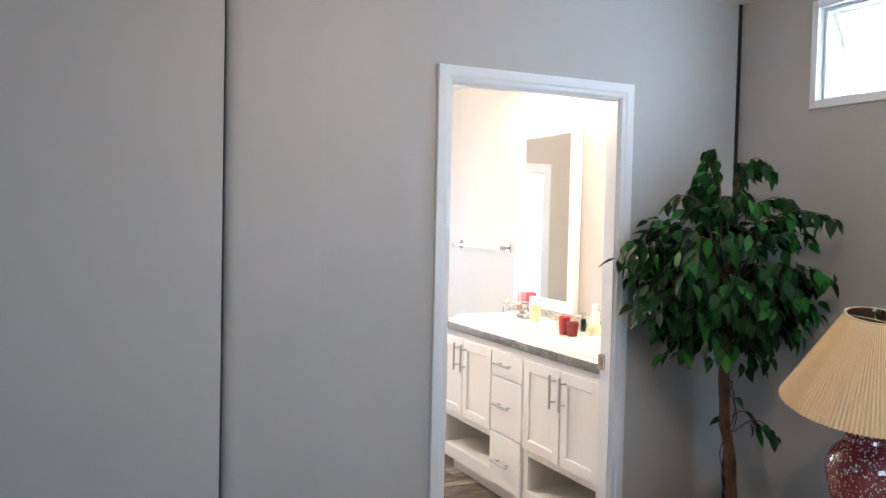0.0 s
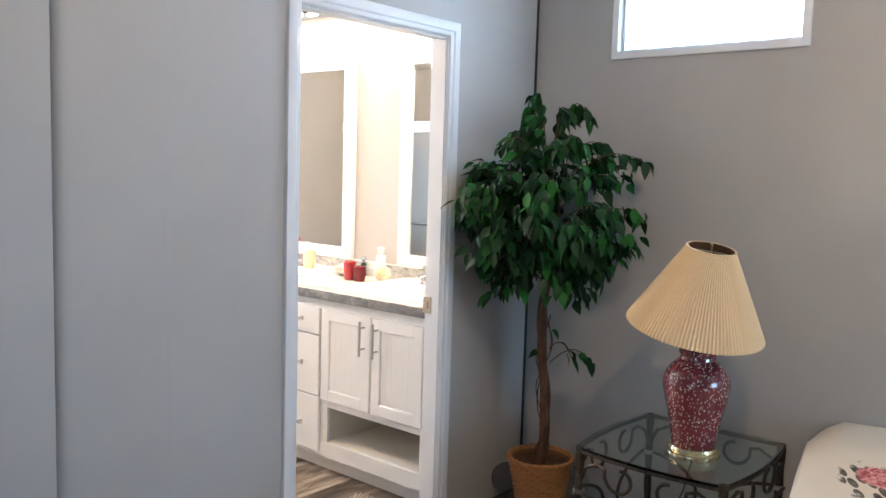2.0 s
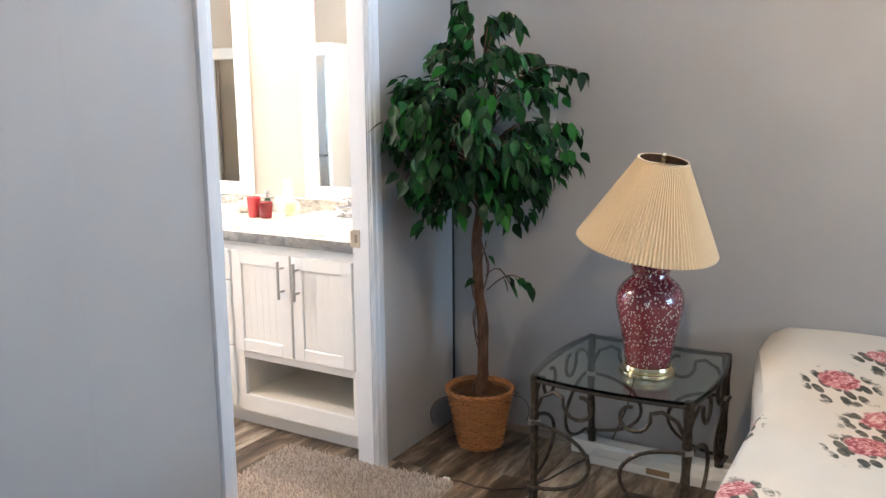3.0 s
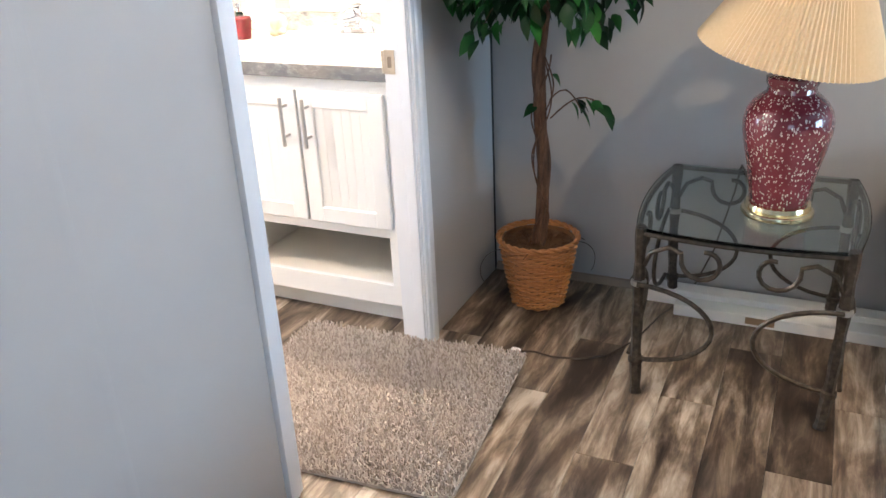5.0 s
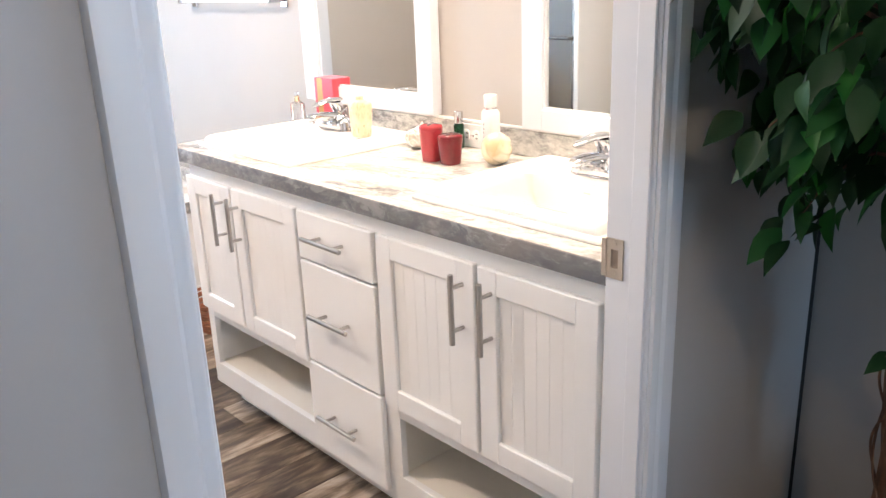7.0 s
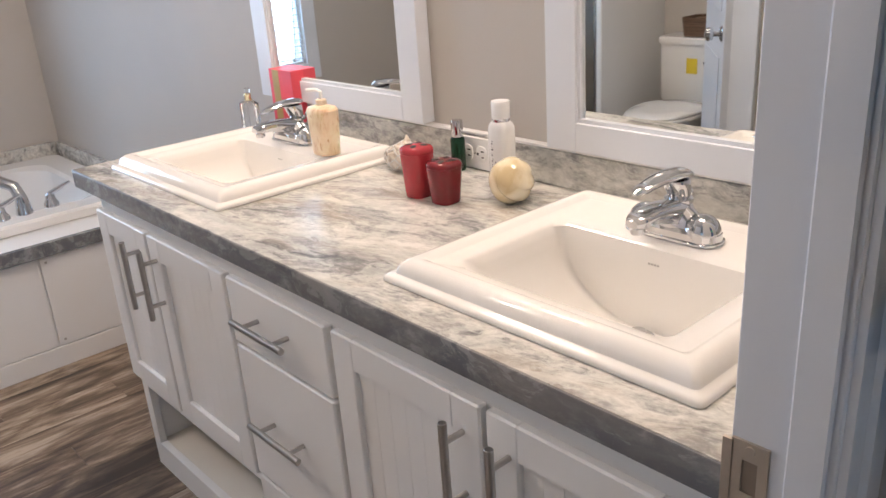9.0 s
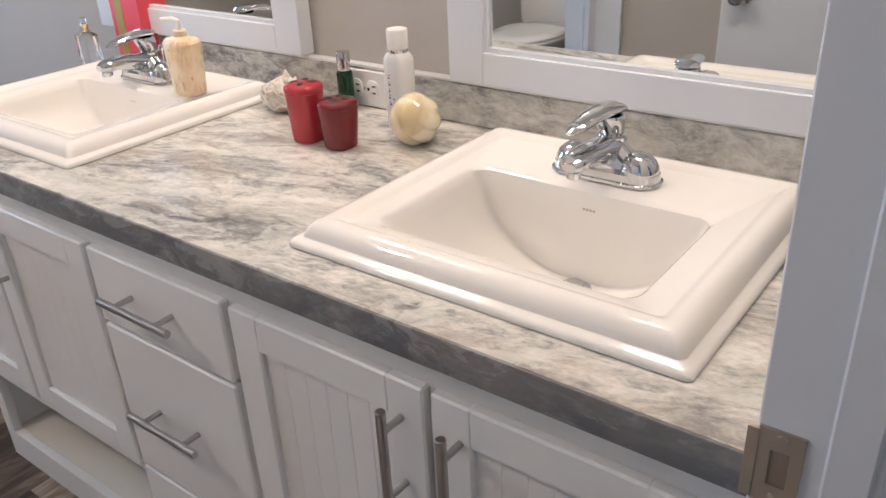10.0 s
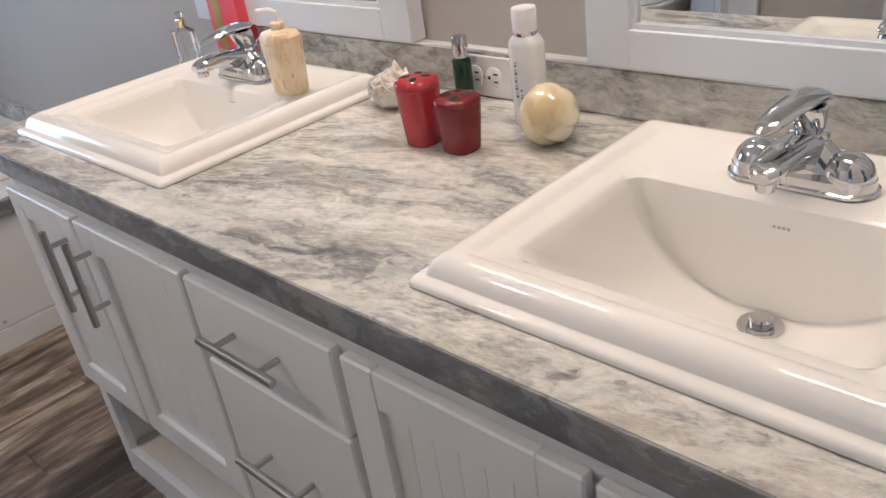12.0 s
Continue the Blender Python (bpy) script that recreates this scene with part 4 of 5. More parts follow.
toothbrush_holder(2.466, 3.642, 0.0312, 0.080, RED2, "shorter glossy wine red ceramic toothbrush holder on the countertop")

QX, QY = 2.588, 3.612
lotion = thing("lotion_bottle", (QX, QY, CT), "tall white lotion bottle with grey lettering and silver collar", "bottle")
part("body", loft([ring(QX, QY, CT + z, rx, ry, 32, 3.4) for rx, ry, z in ((0.017, 0.0225, 0.0005), (0.0185, 0.0240, 0.003), (0.0190, 0.0245, 0.060), (0.0190, 0.0245, 0.116), (0.0182, 0.0235, 0.122), (0.0165, 0.0190, 0.128), (0.0145, 0.0150, 0.131))]), WHITEBOTTLE, lotion)
part("collar", lathe(QX, QY, [(0.0160, CT + 0.1305), (0.0165, CT + 0.1315), (0.0165, CT + 0.1365)], 28), CHROME, lotion, "silver collar ring")
part("cap", lathe(QX, QY, [(0.0172, CT + 0.1366), (0.0176, CT + 0.138), (0.0178, CT + 0.166), (0.0165, CT + 0.1685), (0.010, CT + 0.1675), (0.003, CT + 0.167)], 32), WHITEBOTTLE, lotion)
for k, (a, b) in enumerate(((0.044, 0.104), (0.020, 0.060))):
    for i in range(int((b - a) / 0.0056)):
        w = 0.0028 if (i * 7 + k) % 3 else 0.0042
        part("print_bar", boxes((QX - 0.0196, QX - 0.0190, QY + 0.0090 - k * 0.0085 - w, QY + 0.0090 - k * 0.0085, CT + a + i * 0.0056, CT + a + i * 0.0056 + (0.0010 if i % 2 else 0.0034))), GREYINK, lotion)

greenb = thing("perfume_bottle", (2.628, 3.778, CT), "small dark green glass bottle with a silver cap", "bottle")
part("body", lathe(2.628, 3.778, [(0.014, CT + 0.0005), (0.015, CT + 0.003), (0.015, CT + 0.066), (0.0125, CT + 0.070), (0.010, CT + 0.071)], 20), GREEN, greenb)
part("cap", lathe(2.628, 3.778, [(0.0120, CT + 0.071), (0.0125, CT + 0.073), (0.0125, CT + 0.103), (0.0115, CT + 0.105), (0.003, CT + 0.1055)], 20), CHROME, greenb)

# turban-shaped ceramic shell: broad lobes that wind up to a blunt tip
rings = []
for k in range(33):
    v = -1 + 2 * k / 32
    rr = max(0.05, 1 - abs(v) ** 2.3) ** 0.5
    out = []
    for i in range(70):
        a = 2 * math.pi * i / 70
        saw = ((a + 1.35 * v) * 5 / (2 * math.pi)) % 1.0
        lobe = 0.12 * (math.sin(math.pi * saw ** 0.6) - 0.60) * (1 - 0.45 * v * v)
        out.append((rr * 0.0400 * (1 + lobe) * math.cos(a), rr * 0.0400 * (1 + lobe) * math.sin(a), 0.0425 * v))
    rings.append(out)
solid("ceramic_shell", turned(loft(rings), Matrix.Translation((2.538, 3.543, CT + 0.0405)) @ Matrix.Rotation(radians(30), 4, "X") @ Matrix.Rotation(radians(-24), 4, "Y")), SWIRL, "glossy cream spiral ceramic shell beside the sink", "ornament")

# conch shell bound in white netting
SHX_, SHY_ = 2.556, 3.868
sb = thing("seashell", (SHX_, SHY_, CT), "knobbly cream conch shell wrapped in netting", "seashell")


def shell_point(u, a, grow=0.0):
    """A point on the shell's skin; u runs along its length."""
    r = 0.031 * math.sin(math.pi * min(1.0, u * 0.86 + 0.08)) ** 0.75 * (1 + 0.16 * math.sin(5 * a + 3 * u) * math.sin(math.pi * u)) + grow
    return Vector((SHX_ + r * math.cos(a), SHY_ - 0.055 + 0.11 * u, CT + 0.033 + r * 0.94 * math.sin(a) - 0.005 * u))


rings = [[shell_point(k / 21, 2 * math.pi * i / 30) for i in range(30)] for k in range(22)]
part("body", loft(rings), NET, sb)
for turns, start in [(1, 2 * math.pi * k / 9) for k in range(9)] + [(-1, 2 * math.pi * k / 9) for k in range(9)]:
    part("cord", tube([shell_point(0.04 + 0.92 * q / 22, start + turns * 2.2 * q / 22, 0.0012) for q in range(23)], 0.0011, 5), WHITEBOTTLE, sb)
for k in range(6):
    a = radians(20 + 28 * k)
    u = 0.30 + 0.08 * (k % 3)
    p = shell_point(u, a, -0.004)
    q = shell_point(u + 0.05, a, 0.013)
    part("spike", tube([p, (p + q) / 2, q], 0.0085, 8, taper=[1, 0.62, 0.15]), NET, sb)

# soap dispenser
sx, sy, sz = 2.493, 4.060, CT + 0.0236
soap = thing("soap_dispenser", (sx, sy, sz), "amber marbled soap bottle with white pump on the sink rim", "soap dispenser")
part("body", loft([ring(sx, sy, sz + z, rx, ry, 32, 2.7) for rx, ry, z in ((0.0235, 0.030, 0.0), (0.0250, 0.0320, 0.003), (0.0265, 0.0350, 0.045), (0.0285, 0.0385, 0.092), (0.0280, 0.0385, 0.098), (0.0245, 0.0340, 0.1035), (0.0150, 0.0170, 0.1065), (0.0115, 0.0115, 0.1085))]), SOAP, soap)
part("collar", lathe(sx, sy, [(0.0118, sz + 0.107), (0.0122, sz + 0.109), (0.0122, sz + 0.119), (0.009, sz + 0.121)], 20), SOAP, soap)
part("pump", tube([(sx, sy, sz + 0.120), (sx, sy, sz + 0.136), (sx - 0.004, sy + 0.010, sz + 0.140), (sx - 0.012, sy + 0.034, sz + 0.138)], 0.0042, 10), PLASTIC, soap, "white pump spout")

# perfume carton and bottle behind the far sink
carton = thing("perfume_box", (2.635, 4.425, CT + 0.0255), "coral pink perfume carton with a gold band", "box")
part("carton", boxes((2.616, 2.654, 4.372, 4.478, CT + 0.0255, CT + 0.160), bevel=0.0008), PINK, carton)
part("band", boxes((2.6154, 2.6159, 4.432, 4.462, CT + 0.0257, CT + 0.159)), GOLD, carton)
flask = thing("perfume_bottle", (2.565, 4.514, CT), "clear glass perfume bottle with a gold collar", "bottle")
part("body", loft([ring(2.565, 4.514, CT + z, 0.018, 0.025, 24, 6.0) for z in (0.0005, 0.075)] + [ring(2.565, 4.514, CT + 0.082, 0.010, 0.012, 24, 3.0)]), PERFUME, flask)
part("collar", lathe(2.565, 4.514, [(0.0095, CT + 0.082), (0.0105, CT + 0.085), (0.0085, CT + 0.092), (0.0105, CT + 0.098), (0.008, CT + 0.102)], 18), BRASS, flask)
part("cap", lathe(2.565, 4.514, [(0.007, CT + 0.102), (0.0075, CT + 0.113), (0.003, CT + 0.115)], 16), PERFUME, flask)

# spray can at the counter's near end
can = thing("spray_can", (2.50, 2.893, CT), "dark blue spray can with a white cap on the countertop", "can")
part("body", lathe(2.50, 2.888, [(0.028, CT + 0.0005), (0.0300, CT + 0.004), (0.0300, CT + 0.188), (0.027, CT + 0.198), (0.024, CT + 0.201)], 28), BLUEBOX, can)
part("cap", lathe(2.50, 2.888, [(0.0255, CT + 0.200), (0.0258, CT + 0.204), (0.0245, CT + 0.232), (0.021, CT + 0.238), (0.005, CT + 0.239)], 24), BLUEBOX, can)
part("label_band", lathe(2.50, 2.888, [(0.0302, CT + 0.100), (0.0303, CT + 0.101), (0.0303, CT + 0.124), (0.0302, CT + 0.125)], 28, caps=(False, False)), plain("green_label", (0.10, 0.42, 0.25), 0.4), can, "green label band")

# ---- bath: towel bar, tub, toilet, shower, second door ----
TZ = 1.308
towel_bar = thing("towel_bar", (BEW - 0.03, 5.18, TZ), "white towel bar with chrome ends on the wall above the tub", "towel bar")
part("rod", boxes((BEW - 0.072, BEW - 0.058, 4.770, 5.39, TZ - 0.008, TZ + 0.008), bevel=0.002), PLASTIC, towel_bar)
for y in (4.705, 5.39):
    post = part("post", boxes((BEW - 0.078, BEW - 0.012, y - 0.010, y + 0.010, TZ - 0.011, TZ + 0.011), bevel=0.004), CHROME, towel_bar)
    part("rosette", boxes((BEW - 0.0125, BEW - 0.0045, y - 0.022, y + 0.022, TZ - 0.030, TZ + 0.030), bevel=0.004), CHROME, post)
part("ferrule", boxes((BEW - 0.073, BEW - 0.057, 4.712, 4.772, TZ - 0.009, TZ + 0.009), bevel=0.002), CHROME, towel_bar)

TX0, TY0, TZ1 = 1.20, 5.430, 0.462
tub_deck = thing("tub_surround", (1.95, 5.95, 0), "white panelled tub surround with a grey laminate edge", "tub surround")
part("apron", boxes((TX0, BEW - 0.005, TY0 + 0.012, TY0 + 0.03, 0, TZ1 - 0.050)), CAB, tub_deck)
part("baseboard", boxes((TX0, BEW - 0.005, TY0, TY0 + 0.012, 0, 0.075), bevel=0.002), CAB, tub_deck)
part("apron_panel", boxes((TX0 + 0.004, 2.178, TY0 + 0.004, TY0 + 0.0118, 0.078, TZ1 - 0.052), bevel=0.0015), CAB, tub_deck)
hatch = part("access_panel", boxes((2.186, 2.66, TY0 + 0.001, TY0 + 0.0118, 0.078, TZ1 - 0.052), bevel=0.002), CAB, tub_deck)
for sx_, sz_ in ((2.205, 0.098), (2.205, 0.39), (2.645, 0.098), (2.645, 0.39)):
    part("screw", turned(lathe(sx_, 0, [(0.005, 0), (0.004, 0.002)], 8), Matrix.Translation((0, TY0 + 0.001, sz_)) @ Matrix.Rotation(radians(90), 4, "X")), NICKEL, hatch)
part("side_panel", boxes((TX0 - 0.015, TX0 - 0.0005, TY0, BACK - 0.002, 0, TZ1 - 0.050)), CAB, tub_deck)
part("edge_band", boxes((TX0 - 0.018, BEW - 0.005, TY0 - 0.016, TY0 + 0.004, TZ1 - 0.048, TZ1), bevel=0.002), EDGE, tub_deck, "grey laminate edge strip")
part("ledge", boxes((TX0 - 0.018, BEW - 0.005, TY0 + 0.0045, TY0 + 0.20, TZ1 - 0.030, TZ1 - 0.001), bevel=0.002), CAB, tub_deck, "white ledge in front of the tub")
part("splash", boxes((BEW - 0.024, BEW - 0.0045, TY0 - 0.02, BACK - 0.022, TZ1 + 0.001, TZ1 + 0.095), bevel=0.002), STONE, tub_deck)
part("splash", boxes((TX0, BEW - 0.026, BACK - 0.021, BACK - 0.001, TZ1 + 0.001, TZ1 + 0.095), bevel=0.002), STONE, tub_deck)
tx0, tx1, ty0, ty1 = TX0 + 0.02, BEW - 0.027, TY0 + 0.160, BACK - 0.024
tr = [rect_ring(tx0 + i, tx1 - i, ty0 + i, ty1 - i, r, TZ1 + z, 8) for i, r, z in ((0, 0.03, 0.002), (0, 0.03, 0.030), (0.010, 0.03, 0.040), (0.11, 0.10, 0.038), (0.125, 0.16, 0.025), (0.15, 0.22, -0.20), (0.22, 0.26, -0.33), (0.34, 0.20, -0.36))]
tub = thing("bathtub", (1.95, 6.05, TZ1), "white acrylic garden tub in its surround", "bathtub")
part("rim", loft(tr[:4], False, False), ACRYLIC, tub)
part("basin", loft(tr[3:], False, True), ACRYLIC, tub)
tf = thing("tub_faucet", (2.245, 5.70, TZ1 + 0.0385), "chrome roman tub filler with two lever handles on the tub deck", "faucet")
q = TZ1 + 0.0385
part("spout", tube([(2.245, 5.700, q), (2.245, 5.700, q + 0.055), (2.235, 5.720, q + 0.100), (2.205, 5.765, q + 0.118), (2.170, 5.805, q + 0.104), (2.155, 5.825, q + 0.080)], 0.022, 14, taper=[1.35, 1.0, 0.95, 0.95, 0.95, 0.9]), CHROME, tf)
for hx, hy in ((2.165, 5.690), (2.345, 5.715)):
    part("handle_base", lathe(hx, hy, [(0.028, q), (0.027, q + 0.012), (0.018, q + 0.026), (0.016, q + 0.044), (0.010, q + 0.050)], 20), CHROME, tf)
    part("lever", tube([(hx, hy, q + 0.046), (hx + 0.03, hy - 0.01, q + 0.060), (hx + 0.072, hy - 0.025, q + 0.082)], 0.009, 10, taper=[1.1, 0.9, 0.6]), CHROME, tf)
basket = thing("wicker_basket", (2.47, 5.10, 0), "small brown wicker basket on the floor by the tub", "basket")
bk = bmesh.new()
for i in range(11):
    z = 0.008 + i * 0.012
    tube([p for p in (Vector((2.47, 5.10, z)) + Vector(((0.105 + i * 0.0028) * math.cos(a), (0.105 + i * 0.0028) * math.sin(a), 0.004 * math.sin(8 * a + i * math.pi))) for a in (2 * math.pi * k / 48 for k in range(49)))], 0.0068, 6, bk)
part("weave", bk, wicker("red_brown_wicker", (0.27, 0.10, 0.05)), basket)
part("bottom", lathe(2.47, 5.10, [(0.10, 0.002), (0.10, 0.008)], 24), WICKER, basket)

toilet = thing("toilet", (0.0, 4.93, 0), "white two-piece toilet with closed lid and a yellow sticker", "toilet")
TYc = 4.93
part("bowl", loft([[(0.13 + (0.31 if math.cos(a) > 0 else 0.20) * s * math.cos(a) - (1 - s) * 0.05, TYc + 0.185 * s * math.sin(a), z) for a in (2 * math.pi * i / 32 for i in range(32))] for s, z in ((0.60, 0.0), (0.56, 0.05), (0.58, 0.16), (0.80, 0.29), (0.97, 0.36), (1.0, 0.385))]), PORCELAIN, toilet)
part("seat", loft([[(0.13 + (0.315 if math.cos(a) > 0 else 0.20) * s * math.cos(a), TYc + 0.19 * s * math.sin(a), z) for a in (2 * math.pi * i / 32 for i in range(32))] for s, z in ((0.98, 0.387), (1.0, 0.392), (1.0, 0.402), (0.98, 0.407))]), PORCELAIN, toilet)
part("lid", loft([[(0.125 + (0.30 if math.cos(a) > 0 else 0.195) * s * math.cos(a), TYc + 0.18 * s * math.sin(a), z) for a in (2 * math.pi * i / 32 for i in range(32))] for s, z in ((0.97, 0.4085), (1.0, 0.413), (1.0, 0.420), (0.95, 0.427), (0.6, 0.430))]), PORCELAIN, toilet)
part("tank", loft([rect_ring(-0.30 + i, -0.09 - i, TYc - 0.22 + i, TYc + 0.22 - i, 0.03, z) for i, z in ((0.02, 0.385), (0.005, 0.42), (0.0, 0.71))]), PORCELAIN, toilet)
part("tank_lid", loft([rect_ring(-0.308 + i, -0.082 - i, TYc - 0.228 + i, TYc + 0.228 - i, 0.03, z) for i, z in ((0, 0.711), (0, 0.738), (0.008, 0.746))]), PORCELAIN, toilet)
part("sticker", boxes((-0.0895, -0.0885, TYc - 0.02, TYc + 0.045, 0.56, 0.64)), YELLOW, toilet, "yellow paper sticker")
part("flush_lever", tube([(-0.088, TYc - 0.13, 0.63), (-0.070, TYc - 0.13, 0.63), (-0.068, TYc - 0.07, 0.625)], 0.008, 8), CHROME, toilet)
tb = thing("wicker_box", (-0.19, TYc, 0.747), "brown woven basket on the toilet tank", "basket")
tbm = bmesh.new()
for i in range(8):
    tube(rect_ring(-0.27 - i * 0.001, -0.11 + i * 0.001, TYc - 0.10 - i * 0.001, TYc + 0.09 + i * 0.001, 0.03, 0.756 + i * 0.012) + [rect_ring(-0.27 - i * 0.001, -0.11 + i * 0.001, TYc - 0.10 - i * 0.001, TYc + 0.09 + i * 0.001, 0.03, 0.756 + i * 0.012)[0]], 0.007, 6, tbm)
part("weave", tbm, wicker("brown_wicker", (0.15, 0.085, 0.05)), tb)
part("filling", boxes((-0.262, -0.118, TYc - 0.092, TYc + 0.082, 0.749, 0.835), bevel=0.01), BROWNCARD, tb)

shower = thing("shower", (0.0, 5.9, 0), "framed glass shower stall with a white surround", "shower")
SHX = 0.20
part("base", boxes((BX + 0.002, SHX + 0.04, 5.32, BACK - 0.002, 0, 0.12), bevel=0.01), ACRYLIC, shower)
part("header", boxes((SHX - 0.03, SHX + 0.04, 5.32, BACK - 0.002, 1.80, 1.90), bevel=0.006), ACRYLIC, shower)
part("side_wall", boxes((BX + 0.002, SHX + 0.035, 5.285, 5.32, 0, 1.90), bevel=0.004), ACRYLIC, shower)
part("surround", boxes((BX + 0.002, SHX - 0.03, BACK - 0.012, BACK - 0.002, 0.12, 1.90), (BX + 0.002, BX + 0.012, 5.32, BACK - 0.012, 0.12, 1.90)), ACRYLIC, shower)
for y in (5.325, 5.93, 6.565):
    part("post", boxes((SHX - 0.012, SHX + 0.018, y, y + 0.026, 0.12, 1.80), bevel=0.003), GREY_FRAME, shower)
for y0, y1, dx in ((5.351, 5.93, 0.0), (5.956, 6.565, 0.0)):
    part("pane", boxes((SHX + dx, SHX + dx + 0.006, y0, y1, 0.12, 1.80)), OBSCURE, shower)
part("towel_rail", tube([(SHX + 0.018, 5.34, 0.98), (SHX + 0.055, 5.345, 0.98), (SHX + 0.055, 5.90, 0.98), (SHX + 0.018, 5.905, 0.98)], 0.009, 8), GREY_FRAME, shower)

closet_door = thing("door_2", (0.30, 4.640, 0.012), "white panelled door standing half open beside the toilet", "door", kind="structure")
mrot = about((0.26, 4.640, 0), "Z", -37)
part("leaf", turned(boxes((0.26, 0.90, 4.625, 4.660, 0.012, 1.98), bevel=0.002), mrot), TRIM, closet_door)
for z0, z1 in ((0.15, 0.80), (0.98, 1.85)):
    part("panel", turned(boxes((0.36, 0.80, 4.660, 4.666, z0, z1), bevel=0.004), mrot), TRIM, closet_door)
    part("panel", turned(boxes((0.36, 0.80, 4.619, 4.625, z0, z1), bevel=0.004), mrot), TRIM, closet_door)
knob("door_knob", tuple(mrot @ Vector((0.845, 4.660, 0.90))), tuple((mrot.to_3x3() @ Vector((0, 1, 0)))), closet_door)
structure("wall_closet", boxes((0.66, 0.75, BW + 0.001, 4.14, 0, CEILZ)), BATHWALL, "painted closet wall across the bath")
structure("trim_closet", boxes((0.648, 0.766, 4.141, 4.255, 0, 2.05), bevel=0.003), TRIM, "white trim on the end of the closet wall")

# ---- bedroom: potted ficus ----
PX, PY = 2.487, 2.524
TXP, TYP = 2.402, 2.476      # where the trunk ends under the crown
plant = thing("artificial_ficus", (PX, PY, 0), "artificial ficus tree with dark green leaves in a honey wicker pot", "plant")
# inner wall coloured darker, so gaps between the strands look shaded
basketry = part("pot", lathe(PX, PY, [(0.080, 0.002), (0.086, 0.006), (0.128, 0.240), (0.124, 0.240), (0.082, 0.008), (0.01, 0.008)], 28), wicker("gap_shade_wicker", (0.17, 0.075, 0.03)), plant, "honey-coloured woven wicker pot")
rows_n = 25
for i in range(rows_n):
    u = i / (rows_n - 1)
    r0 = 0.090 + 0.044 * u
    z = 0.010 + 0.232 * u
    pts = []
    for k in range(73):
        a = 2 * math.pi * k / 72
        rr = r0 + 0.0040 * math.sin(15 * a + math.pi * (i % 2))
        pts.append((PX + rr * math.cos(a), PY + rr * math.sin(a), z + 0.0018 * math.sin(5 * a + i)))
    part("strand", tube(pts, 0.0046, 6), WICKER, basketry)
rim = bmesh.new()
for ph in (0, math.pi):
    tube([(PX + (0.137 + 0.004 * math.sin(14 * a + ph)) * math.cos(a), PY + (0.137 + 0.004 * math.sin(14 * a + ph)) * math.sin(a), 0.249 + 0.004 * math.cos(14 * a + ph)) for a in (2 * math.pi * k / 112 for k in range(113))], 0.0062, 6, rim)
part("rim", rim, WICKER, basketry)
part("liner", lathe(PX, PY, [(0.124, 0.216), (0.1255, 0.228), (0.118, 0.226), (0.06, 0.222), (0.01, 0.224)], 28), MOSS, basketry, "dry brown moss fill")
rng = random.Random(7)
moss = bmesh.new()
for k in range(70):
    a, r = rng.uniform(0, 6.28), 0.118 * math.sqrt(rng.random())
    b, l = rng.uniform(0, 6.28), rng.uniform(0.02, 0.05)
    p = Vector((PX + r * math.cos(a), PY + r * math.sin(a), 0.226))
    tube([p, p + Vector((l * 0.5 * math.cos(b), l * 0.5 * math.sin(b), rng.uniform(0.006, 0.016))), p + Vector((l * math.cos(b), l * math.sin(b), 0.0))], 0.0016, 4, moss)
tagged(part("moss", moss, MOSS, basketry), kind="stuff")

for k in range(3):
    ph = 2 * math.pi * k / 3
    pts, tp = [], []
    for i in range(34):
        u = i / 33
        z = 0.215 + 0.80 * u
        a = ph + 7.5 * u
        pts.append((PX + (TXP - PX) * u + 0.0105 * math.cos(a) + 0.011 * math.sin(6 * u), PY + (TYP - PY) * u + 0.0105 * math.sin(a) - 0.009 * math.sin(6 * u), z))
        tp.append(1.05 - 0.25 * u + 0.10 * math.sin(17 * u + k))
    part("stem", tube(pts, 0.0142, 8, None, tp), BARK, plant, "twisted brown vine stem")
vines = bmesh.new()
for k in range(3):
    tube([(PX + (TXP - PX) * 0.82 * u + (0.028 + 0.006 * math.sin(9 * u + k)) * math.cos(9 * u * (1 if k else -1) + 2 * k), PY + (TYP - PY) * 0.82 * u + (0.028 + 0.006 * math.sin(9 * u + k)) * math.sin(9 * u * (1 if k else -1) + 2 * k), 0.225 + 0.66 * u) for u in (i / 40 for i in range(41))], 0.0026, 5, vines)
part("vine", vines, BARK, plant)
for side in (1, -1):
    u_ = Vector((0.545 * side, -0.84 * side, 0.0))
    c0 = Vector((PX, PY, 0.150)) + u_ * 0.128
    part("wire", tube(arc(c0, u_, (0, 0, 1), 0.060, 95, -40, 14, 0.085), 0.0013, 5), CORD, plant)


def leaf_mesh(length, width, fold, droop):
    """A pointed leaf along +y, folded at the midrib and arched, with a little thickness."""
    bm = bmesh.new()
    prof = [(0.0, 0.04), (0.12, 0.50), (0.32, 0.95), (0.52, 0.92), (0.74, 0.58), (0.90, 0.22), (1.0, 0.02)]
    top = []
    for u, w in prof:
        z = -droop * u * u
        top.append([bm.verts.new((s * w * width / 2, u * length, z + (fold * w if s else 0.0))) for s in (-1, 0, 1)])
    for a, b in zip(top, top[1:]):
        for i in (0, 1):
            bm.faces.new((a[i], a[i + 1], b[i + 1], b[i]))
    for f in bm.faces:
        f.smooth = True
    return bm


leaf_meshes = []
